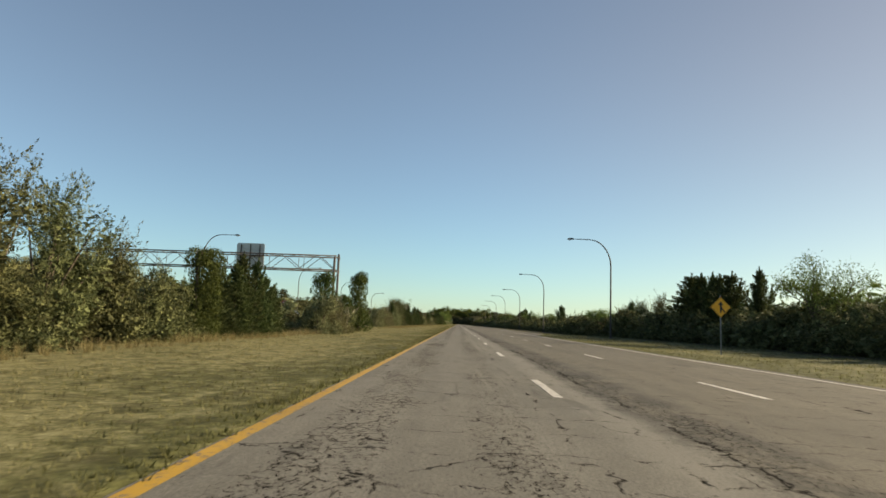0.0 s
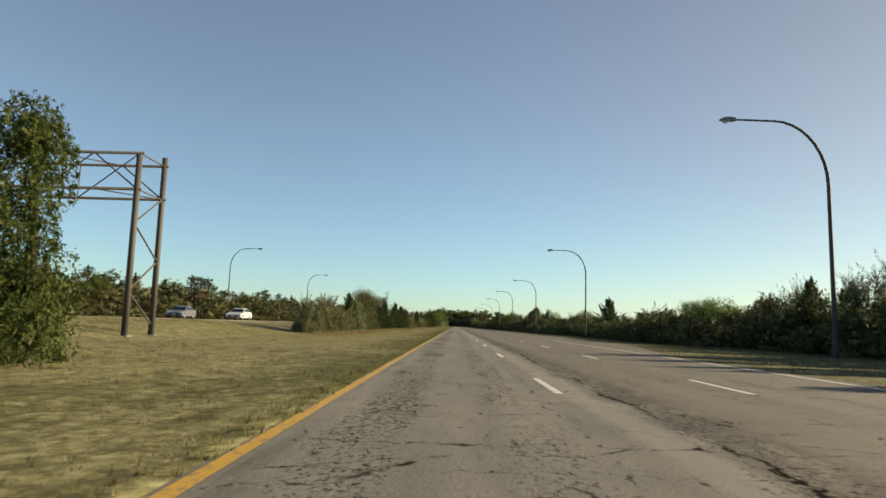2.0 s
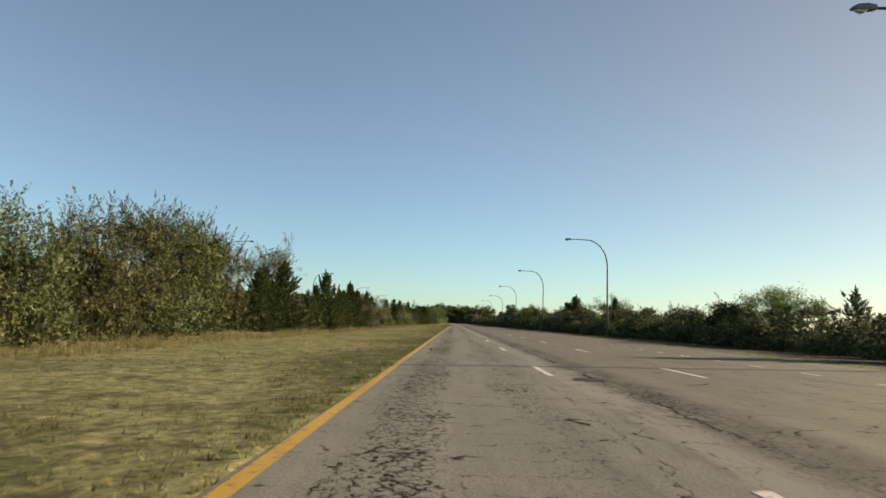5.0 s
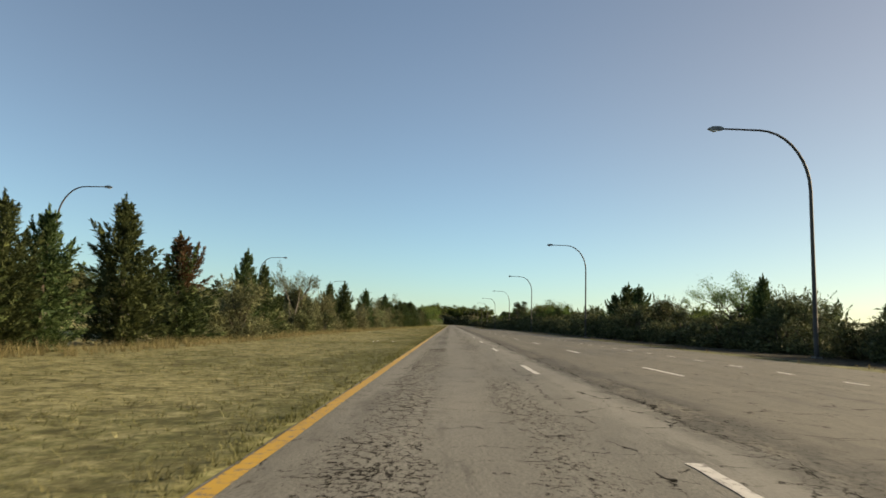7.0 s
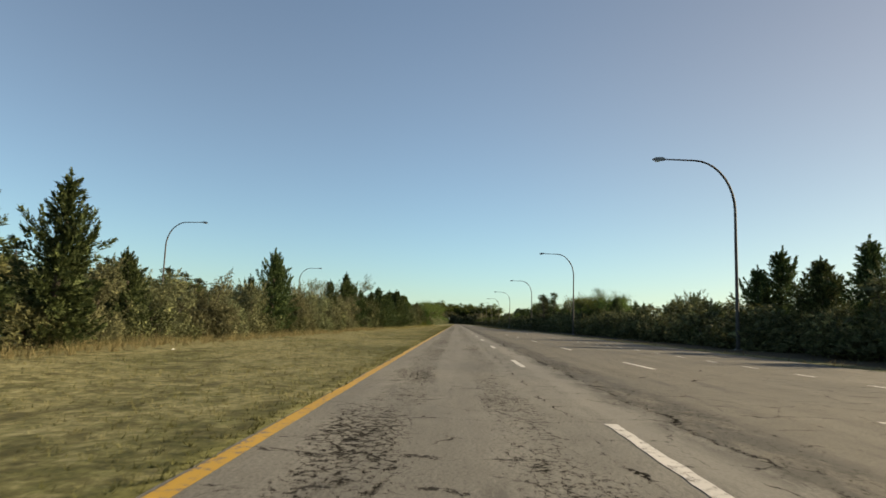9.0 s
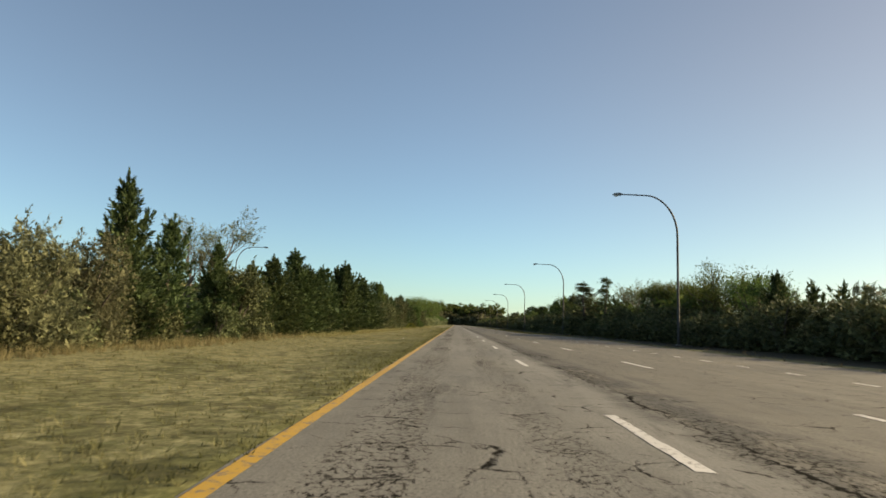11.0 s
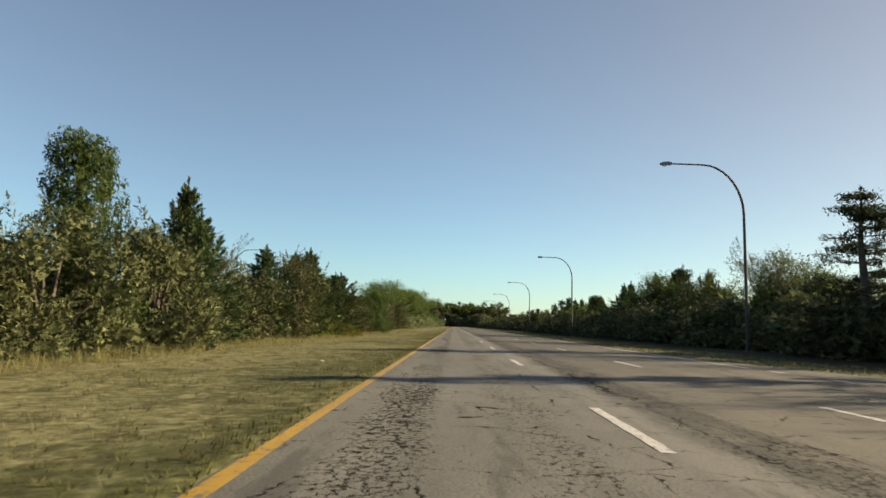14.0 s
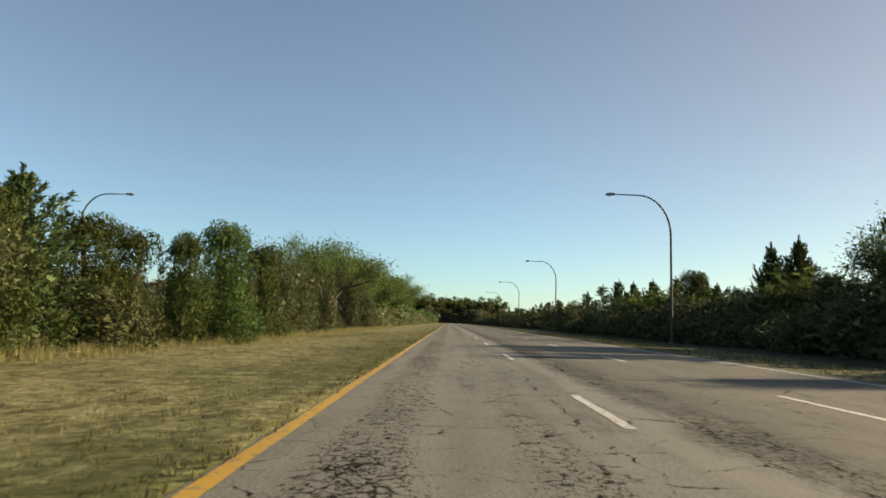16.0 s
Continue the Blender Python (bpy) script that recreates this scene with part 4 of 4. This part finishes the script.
plant("cedar", 399.8, 26.2, 7.6); plant("olive", 401.5, 25, 6.6); plant("pine", 408.1, 27, 9.1)
plant("pine", 411, 27.2, 9.0); plant("leafy", 415.5, 26.2, 9.1); plant("cedar", 414, 28, 8.9)
plant("cedar", 418, 26.6, 8.8); plant("vine", 423.2, 25, 5.3); plant("leafy", 425.6, 25.2, 5.3)
plant("cedar", 429.4, 26.2, 8.4); plant("cedar", 433.5, 27, 8.5); plant("cedar", 441.8, 25.2, 5.6)
plant("vine", 446, 25.2, 7.4); plant("cedar", 447.5, 26.2, 7.2); plant("cedar", 452.2, 25.2, 7.0)
plant("cedar", 460.3, 25.2, 7.2); plant("cedar", 471, 26, 7.6); plant("cedar", 480.8, 26, 8.5)
plant("pine", 492, 26.4, 8.6)


def chance(a, b):
    return plant_rng.uniform(a, b)


# yellow-green growth at the foot of the last cedars
for _y, _x, _h in ((376.8, -9.3, 1.4), (378.9, -9.1, 1.7), (381.2, -9.0, 1.6), (383.4, -8.7, 1.5), (385.6, -8.5, 1.2), (388.0, -8.3, 0.9)):
    plant("leafy_low", _y, _x, _h, 1.25)
# low shrubs that fill the foot of the median row
for a, b in ((1, 35), (48.5, 61), (108, 150), (164, 180), (198, 238), (240, 296), (299, 322), (346, 470)):
    _y = float(a)
    while _y < b:
        plant("low", _y, -11.6 + 1.4 * smoothstep(290, 310, _y) - 1.2 * smoothstep(95, 110, _y) * (1 - smoothstep(165, 185, _y)) + chance(-.8, .5), chance(1.3, 2.4), 1.3)
        _y += chance(2.0, 3.3)
# the right-hand hedge, an unbroken belt of shrubs
hedge = Belt()
_y = 22.0
while _y < 500:
    front = 20.9 + 4.6 * (1 - smoothstep(92, 118, _y))
    tall = 4.2 - 0.9 * smoothstep(95, 125, _y) - .2 * smoothstep(110, 140, _y) + 0.6 * smoothstep(195, 240, _y) + 0.6 * smoothstep(270, 320, _y) + 0.5 * math.sin(_y * .33) * math.sin(_y * .071)
    hedge.grow("hedge", _y, front + chance(0, .9), tall * chance(.72, 1.2), chance(1.25, 1.7))
    hedge.grow("shrub", _y + chance(.6, 1.8), front + 2.6 + chance(0, .9), tall * chance(.8, 1.3), chance(1.1, 1.5))
    if plant_rng.random() < .8:
        hedge.grow(plant_rng.choice(["cedar", "leafy", "shrub"]), _y + chance(0, 2), front + 5.5 + chance(0, 3), tall * chance(1.05, 1.45), 1.2)
    if 322 < _y < 480:
        hedge.grow(plant_rng.choice(["leafy", "cedar", "leafy"]), _y + chance(0, 2), 25.5 + chance(0, 3.5), chance(4.8, 7.0), 1.2)
    _y += chance(2.9, 3.9)
hedge.build("hedge", "dense dark olive hedge of wild shrubs beside the road", "hedge")
# thicker growth behind the median row, and the row's far end
median = Belt()
for a, b in ((0, 34), (55, 61), (110, 148), (161, 181), (199, 296), (299, 322), (346, 500)):
    _y = float(a)
    while _y < b:
        median.grow("sage", _y, -14.6 + chance(-1, .6), chance(2.4, 3.5), 1.2)
        _y += chance(4, 7)
_y = 470.0
while _y < 950:
    median.grow(plant_rng.choice(["leafy", "leafy", "sage"]), _y, -12.5 + chance(-1.5, .8), chance(6, 8.5) - smoothstep(500, 560, _y) * chance(0, 3), 1.3)
    median.grow("sage", _y + 2, -11.4 + chance(-.8, .4), chance(3, 4.4), 1.4)
    _y += chance(4.0, 6.0)
median.build("median_thicket", "thick green growth of shrubs and small trees along the median", "thicket")
woods = Belt()
_y = 500.0
while _y < 950:
    woods.grow(plant_rng.choice(["shrub", "cedar", "shrub"]), _y, 21.5 + chance(-.5, 1), chance(4, 5), 1.4)
    woods.grow(plant_rng.choice(["cedar", "pine", "leafy"]), _y + 2, 25.5 + chance(-1, 2), chance(5.5, 8), 1.3)
    _y += chance(4.0, 6.0)
_y = 45.0
while _y < 620:
    woods.grow(plant_rng.choice(["cedar", "leafy", "shrub", "pine"]), _y, -45 + chance(-2, 1.5), chance(5.0, 7.5), 1.35)
    woods.grow("shrub", _y + 1.5, -43.2 + chance(-.6, .8), chance(4.6, 6.6), 1.7)
    if plant_rng.random() < .5:
        woods.grow(plant_rng.choice(["leafy", "pine"]), _y + 2, -50 + chance(-2, 2), chance(6.5, 8.5), 1.35)
    _y += chance(5.0, 7.0)
for i in range(60):  # tall wood where the road bends away
    woods.grow("leafy", chance(965, 1010), chance(-36, 44), chance(20, 30), 1.1)
    # pale leaf colour of this front row stands in for distance haze
    woods.grow("sage", chance(944, 960), -50 + 116 * i / 59, chance(9, 17), 1.2)
woods.build("distant_woods", "distant belt of mixed green woods beyond the roads", "woods")

# ---- lamps, signs and the gantry ----


def street_lamp(name="street_lamp"):
    """A davit pole that curves over into its arm, which points to -x; the foot at the origin."""
    root = thing(name, "tall curved steel street lamp with a cobra-head luminaire", "street lamp", "street lamps along the highway")
    pts = [(0, 0, z) for z in (-.1, .3, 2.5, 5, 7, 9.0)]
    pts += [(-2.7 * (1 - math.cos(w)), 0, 9.0 + 3.35 * math.sin(w)) for w in [math.pi / 2 * i / 9 for i in range(1, 10)]]
    pts += [(-3.8, 0, 12.37), (-4.75, 0, 12.38)]
    radii = [.125, .12, .115, .105, .098, .092] + [.09 - .004 * i for i in range(9)] + [.052, .048]
    part("pole", Mesh().tube(pts, radii, 10), STEEL, root, smooth=True)
    foot = Mesh().box(-.2, .2, -.2, .2, -.06, .03)
    for a, b in ((-.14, -.14), (-.14, .14), (.14, -.14), (.14, .14)):
        foot.tube([(a, b, .02), (a, b, .09)], .018, 6)
    part("base_plate", foot, GALV, root)
    outline = [(-4.7, 12.33), (-4.75, 12.46), (-5.0, 12.51), (-5.35, 12.48), (-5.55, 12.38), (-5.5, 12.32), (-5.2, 12.27), (-4.9, 12.29)]
    head = Mesh().prism(outline, 1, -.12, .12).prism([(x, z + .012 * (1 if z > 12.4 else -1)) for x, z in outline], 1, -.07, .07)
    luminaire = part("luminaire", head, GALV, root, "grey cobra-head housing")
    bowl = [(-5.45 + .5 * i / 8, 12.30 - .10 * math.sin(math.pi * i / 8)) for i in range(9)]
    part("lens", Mesh().prism(bowl, 1, -.09, .09), LENS, luminaire, "clear bowl lens")
    return root


_lamp = street_lamp()
_lamp.matrix_basis = pose(19.4, 80.7, -.08)
for x, y in ((18.75, 139.2), (19.4, 200.4), (18.8, 255.7), (18.75, 315.2), (19.1, 375.3), (18.5, 434.3), (18.8, 494), (18.8, 554),
             (18.8, 614), (18.8, 674), (18.8, 734), (18.8, 794)):
    copy_thing(_lamp, pose(x, y, -.08) @ Matrix.Diagonal((1, 1, 1.03 if 250 < y < 320 else 1, 1)))
for x, y, tall in ((-41.2, 101, 1.06), (-41.2, 163, 1.06), (-43.4, 234, 1.12), (-41.2, 301, 1.06), (-41.0, 377, 1.06), (-41.2, 450, 1.06), (-41.2, 516, 1.06),
                   (-41.2, 580, 1.06), (-41.2, 644, 1.06)):
    copy_thing(_lamp, pose(x, y, BANK - .05, 0, 0, 180) @ Matrix.Diagonal((1.04, 1.04, tall, 1)))


def merge_sign(x, y):
    root = thing("warning_sign", "yellow diamond merge sign with black arrow on steel post", "road sign", at=pose(x, y, ground_height(x, y)))
    m = Mesh().prism([(-.03, -.02), (.03, -.02), (.03, .02), (.018, .02), (.018, -.008), (-.018, -.008), (-.018, .02), (-.03, .02)], 2, -.2, 3.2)
    part("post", m, GALV, root)
    c, r = 2.56, .56

    def diamond(k):
        pts = []
        for i in range(4):
            w = math.pi / 2 * i
            for e in (-.12, -.04, .04, .12):
                pts.append((k * r * math.cos(w + e) * (1 - .9 * abs(e)), c + k * r * math.sin(w + e) * (1 - .9 * abs(e))))
        return pts
    plate = part("plate", Mesh().prism(diamond(1), 1, -.045, -.03), SIGN_YELLOW, root)
    ring, o, i_ = Mesh(), diamond(.95), diamond(.91)
    n = len(o)
    ring.add([(a, -.048, b) for a, b in o + i_], [(k, (k + 1) % n, n + (k + 1) % n, n + k) for k in range(n)])
    part("border", ring, SIGN_BLACK, plate, "thin black border")
    arrow = [(-.045, c - .30), (.045, c - .30), (.045, c + .10), (.13, c + .10), (0, c + .32), (-.13, c + .10), (-.045, c + .10)]
    arm = [(.045, c - .10), (.15, c - .24), (.15, c - .30), (.21, c - .30), (.21, c - .21), (.045, c - .0)]
    part("symbol", Mesh().prism(arrow, 1, -.050, -.046).prism(arm, 1, -.050, -.0465), SIGN_BLACK, plate, "black merging arrow")
    for z in (c - .3, c + .3):
        part("bolt", Mesh().tube([(0, -.052, z), (0, -.02, z)], .012, 6), GALV, root)


merge_sign(14.4, 34.7)


def red_sign(x, y):
    root = thing("regulatory_sign", "small red road sign on a steel post by the opposite carriageway", "road sign", at=pose(x, y, BANK - .05))
    part("post", Mesh().box(-.03, .03, -.03, .03, -.2, 4.3), GALV, root)
    p = part("plate", Mesh().box(-.53, .53, -.06, -.035, 3.4, 4.3), SIGN_RED, root)
    for z in (3.6, 3.95):
        part("lettering_bar", Mesh().box(-.36, .36, -.068, -.063, z, z + .13), SIGN_WHITE, p, "white bar")


red_sign(-41.0, 150)


def steel_post(x, y):
    root = thing("steel_post", "bare galvanised channel post standing in the median grass", "post", at=pose(x, y, ground_height(x, y)))
    part("post", Mesh().prism([(-.05, -.03), (.05, -.03), (.05, .03), (.03, .03), (.03, -.012), (-.03, -.012), (-.03, .03), (-.05, .03)], 2, -.3, 4.5), GALV, root)
    for z in (3.9, 4.3):
        part("bracket", Mesh().box(-.09, .09, -.045, -.032, z, z + .05), GALV, root)


steel_post(-19, 61.5)


def gantry():
    """An open box truss over the opposite carriageway on two braced towers, its sign panels seen from behind."""
    y0, y1, zb, zt = 77.2, 79.8, 7.05, 8.8
    xa, xb = -15.1, -46.0
    root = thing("sign_gantry", "brown steel truss gantry carrying sign panels seen from behind", "sign gantry")
    for x, foot in ((xa, ground_height(xa, 78)), (xb, ground_height(xb, 78))):
        for y, top in ((y0, 8.65), (y1, 9.25)):
            leg = Mesh().tube([(x, y, foot - .3), (x, y, top)], [.15, .14], 10)
            t = part("tower_leg", leg, STEEL, root, smooth=True)
            part("base_plate", Mesh().box(x - .25, x + .25, y - .25, y + .25, foot - .1, foot + .05), GALV, t)
        zs = [foot + .5 + (zb - foot - .5) * i / 4 for i in range(5)]
        for i in range(4):
            a, b = (y0, y1) if i % 2 else (y1, y0)
            part("tower_brace", Mesh().tube([(x, a, zs[i]), (x, b, zs[i + 1])], .045, 6), STEEL, root)
    n = 14
    xs = [xa + (xb - xa) * i / n for i in range(n + 1)]
    for y in (y0, y1):
        for z in (zb, zt):
            part("chord", Mesh().tube([(xa + .2, y, z), (xb - .2, y, z)], .075, 8), STEEL, root, smooth=True)
    for i in range(n):
        up = i % 2 == 0
        for y in (y0, y1):
            part("diagonal", Mesh().tube([(xs[i], y, zb if up else zt), (xs[i + 1], y, zt if up else zb)], .038, 6), STEEL, root)
        part("diagonal", Mesh().tube([(xs[i], y0 if up else y1, zt), (xs[i + 1], y1 if up else y0, zt)], .032, 6), STEEL, root)
        part("diagonal", Mesh().tube([(xs[i], y1 if up else y0, zb), (xs[i + 1], y0 if up else y1, zb)], .032, 6), STEEL, root)
    for i in range(0, n + 1, 2):
        for z in (zb, zt):
            part("strut", Mesh().tube([(xs[i], y0, z), (xs[i], y1, z)], .035, 6), STEEL, root)
        for y in (y0, y1):
            part("strut", Mesh().tube([(xs[i], y, zb), (xs[i], y, zt)], .035, 6), STEEL, root)
    for x0, x1, z0, z1, posts in ((-28.3, -24.7, 7.1, 10.35, 3), (-33.6, -31.3, 7.25, 9.35, 2)):
        edge = .18
        outline = [(x0 + edge, z0), (x1 - edge, z0), (x1, z0 + edge), (x1, z1 - edge), (x1 - edge, z1), (x0 + edge, z1), (x0, z1 - edge), (x0, z0 + edge)]
        p = part("sign_panel", Mesh().prism(outline, 1, y1 + .22, y1 + .25), ALU, root, "bare aluminium back of a sign panel")
        for k in range(posts):
            x = x0 + (x1 - x0) * (k + .5) / posts
            part("panel_post", Mesh().box(x - .05, x + .05, y1 + .07, y1 + .215, z0 + .1, z1 - .15), STEEL, p)
        for z in (z0 + .7, (z0 + z1) / 2, z1 - .7):
            part("panel_rail", Mesh().box(x0 + .1, x1 - .1, y1 + .17, y1 + .218, z - .03, z + .03), ALU, p)


gantry()

# ---- cars on the opposite carriageway ----


def car(name, paint, label, x, y, stretch=1.0):
    """A four-door saloon facing -y."""
    root = thing(name, label, "car", "cars on the opposite carriageway", at=pose(x, y, BANK + .005) @ Matrix.Diagonal((1, stretch, 1, 1)))
    # side outline from nose (-y) to tail, then half widths: lower body and cabin
    low = [(-2.3, .42), (-2.32, .60), (-2.15, .74), (-1.1, .92), (.0, .95), (1.3, .97), (2.15, .98), (2.32, .86), (2.34, .5), (2.2, .30), (-2.1, .26)]
    body = Mesh()
    ring = []
    for w, k in ((-.90, .94), (-.86, 1.0), (.86, 1.0), (.90, .94)):
        ring.append([(w, a * (1 if abs(w) < .88 else .985), .3 + (b - .3) * k) for a, b in low])
    n = len(low)
    body.add([p for r in ring for p in r], [(j * n + i, j * n + (i + 1) % n, (j + 1) * n + (i + 1) % n, (j + 1) * n + i) for j in range(3) for i in range(n)]
             + [tuple(range(n)), tuple(range(3 * n, 4 * n))])
    b = part("body", body, paint, root)
    cab = [(-1.05, .90), (-.35, 1.36), (.15, 1.44), (.75, 1.43), (1.25, 1.32), (1.95, .96)]
    k = len(cab)
    roof = Mesh()
    widths = [.80, .66, .62, .62, .66, .78]
    v = [(-w, a, z) for (a, z), w in zip(cab, widths)] + [(w, a, z) for (a, z), w in zip(cab, widths)]
    roof.add(v, [(i, i + 1, k + i + 1, k + i) for i in range(k - 1)] + [tuple(range(k)), tuple(range(k, 2 * k))])
    part("cabin", roof, paint, root)

    def glass(nm, q, lift):
        part(nm, Mesh().add([tuple(Vector(p) + Vector(lift)) for p in q], [(0, 1, 2, 3)]), GLASS_DARK, root)
    glass("windscreen", [(-.74, -.98, .945), (.74, -.98, .945), (.60, -.38, 1.335), (-.60, -.38, 1.335)], (0, -.012, .012))
    glass("rear_window", [(-.70, 1.86, 1.0), (.70, 1.86, 1.0), (.58, 1.30, 1.29), (-.58, 1.30, 1.29)], (0, .012, .012))
    for s in (-1, 1):
        glass("side_window", [(s * .785, -.80, .985), (s * .79, .38, .985), (s * .645, .38, 1.37), (s * .67, -.28, 1.35)], (s * .014, 0, 0))
        glass("side_window", [(s * .79, .46, .985), (s * .79, 1.62, 1.0), (s * .68, 1.15, 1.31), (s * .645, .46, 1.37)], (s * .014, 0, 0))
        part("headlight", Mesh().prism([(-2.31, .60), (-2.18, .73), (-1.9, .79), (-2.0, .66)], 0, s * .52, s * .885), LAMP_CLEAR, root)
        part("mirror", Mesh().box(s * .86 - .09, s * .86 + .09, -.78, -.68, .95, 1.07), paint, root)
        for a in (-1.42, 1.38):
            t = part("wheel", Mesh().tube([(s * .70, a, .32), (s * .74, a, .32), (s * .88, a, .32), (s * .915, a, .32)], [.30, .325, .325, .30], 20), RUBBER, root)
            part("rim", Mesh().tube([(s * .90, a, .32), (s * .925, a, .32)], [.215, .19], 14), CHROME, t)
    part("grille", Mesh().box(-.5, .5, -2.345, -2.31, .36, .58), SIGN_BLACK, b)
    part("number_plate", Mesh().box(-.24, .24, -2.36, -2.347, .42, .52), SIGN_WHITE, b, "plain pale plate")


car("white_car", CAR_WHITE, "white saloon car on the opposite carriageway", -25.9, 124.5, .9)
car("silver_car", CAR_SILVER, "silver saloon car on the opposite carriageway", -31.2, 120.5, .85)

# ---- grass blades, weeds and litter ----


def tufts(name, spots, blades, height, spread, width, material, label, seed):
    rng = np.random.default_rng(seed)
    n = len(spots)
    B = np.repeat(spots, blades, 0)
    N = len(B)
    w = rng.uniform(0, 2 * np.pi, N)
    out = np.stack([np.cos(w), np.sin(w), np.zeros(N)], 1)
    patch = np.array([.85 + .5 * noise.noise((x * .45, y * .3, 6.1)) for x, y, _ in spots])
    h = height * rng.uniform(.5, 1.3, N) * np.repeat(np.clip(patch, .25, 1.6) * rng.uniform(.6, 1.3, n), blades)
    base = B + out * (spread * .35 * rng.random((N, 1)))
    tip = base + out * (spread * rng.random((N, 1))) + np.stack([np.zeros(N), np.zeros(N), h], 1)
    side = np.stack([-np.sin(w), np.cos(w), np.zeros(N)], 1) * (width * rng.uniform(.6, 1.3, (N, 1)))
    V = np.stack([base - side, base + side, tip], 1).reshape(-1, 3)
    me = bpy.data.meshes.new(name)
    me.from_pydata(V.tolist(), [], np.arange(3 * N).reshape(-1, 3).tolist())
    me.materials.append(material)
    return tagged(new(name, me), label, "grass", kind="stuff")


def scatter(count, x0, x1, y0, y1, seed, keep=None, lean=1.0):
    rng = np.random.default_rng(seed)
    X = x1 + (x0 - x1) * rng.random(count) ** lean
    Y = rng.uniform(y0, y1, count)
    return np.array([(x, y, ground_height(x, y) - .01) for x, y in zip(X, Y) if keep is None or keep(x, y)])


tufts("grass", scatter(95000, -9.4, -1.70, -5, 440, 1, None, 1.3), 5, .070, .12, .0055, BLADE_DRY, "short dry grass tufts on the verge", 2)
tufts("grass", scatter(6500, -2.0, -1.60, -5, 470, 3), 6, .07, .08, .010, BLADE_DRY, "straggly grass along the pavement edge", 4)
tufts("grass", scatter(16000, 9.6, 23, -5, 104, 5, lambda x, y: x > right_edge(y), 1.2), 4, .10, .10, .008, BLADE_DRY, "short dry grass on the far verge", 6)
tufts("grass", scatter(6000, 9.6, 16, 345, 470, 15, lambda x, y: x > right_edge(y), 1.2), 5, .12, .08, .013, BLADE_DRY, "short dry grass on the far verge", 16)
tufts("grass", scatter(22000, -22.5, -9.4, 58, 104, 19), 4, .080, .11, .008, BLADE_DRY, "dry grass on the open median", 20)
tufts("weeds", scatter(5500, -11.6, -9.2, 0, 300, 7, lambda x, y: not 64 < y < 99), 14, .36, .24, .006, BLADE_TALL, "tall straw-coloured weeds at the foot of the trees", 8)
tufts("weeds", scatter(2900, -10.2, -7.9, 300, 470, 9), 14, .34, .24, .006, BLADE_TALL, "tall straw-coloured weeds at the foot of the trees", 10)
tufts("weeds", scatter(1800, 9.6, 16.5, 100, 470, 11, lambda x, y: right_edge(y) + .3 < x < right_edge(y) + 2.6), 9, .22, .16, .006, BLADE_TALL, "straw weeds before the hedge", 12)


def litter(x, y, size, seed):
    rng = random.Random(seed)
    bm = bmesh.new()
    bmesh.ops.create_icosphere(bm, subdivisions=2, radius=size)
    for v in bm.verts:
        v.co = Vector((v.co.x * rng.uniform(.7, 1.3), v.co.y * rng.uniform(.7, 1.2), abs(v.co.z) * rng.uniform(.3, .8)))
    me = bpy.data.meshes.new("litter")
    bm.to_mesh(me)
    bm.free()
    me.materials.append(PAPER)
    ob = tagged(new("litter", me), "crumpled white paper scrap lying on the grass", "litter", "scraps of litter")
    ob.location = (x, y, ground_height(x, y) + .02)


for i, (x, y, s) in enumerate(((-3.67, 350.96, .04), (-3.48, 302.97, .04), (-4.27, 200.95, .05), (-4.35, 203.66, .045), (-3.22, 201.0, .05), (-8.41, 232.1, .05), (-9.5, 397.2, .08))):
    litter(x, y, s, i)
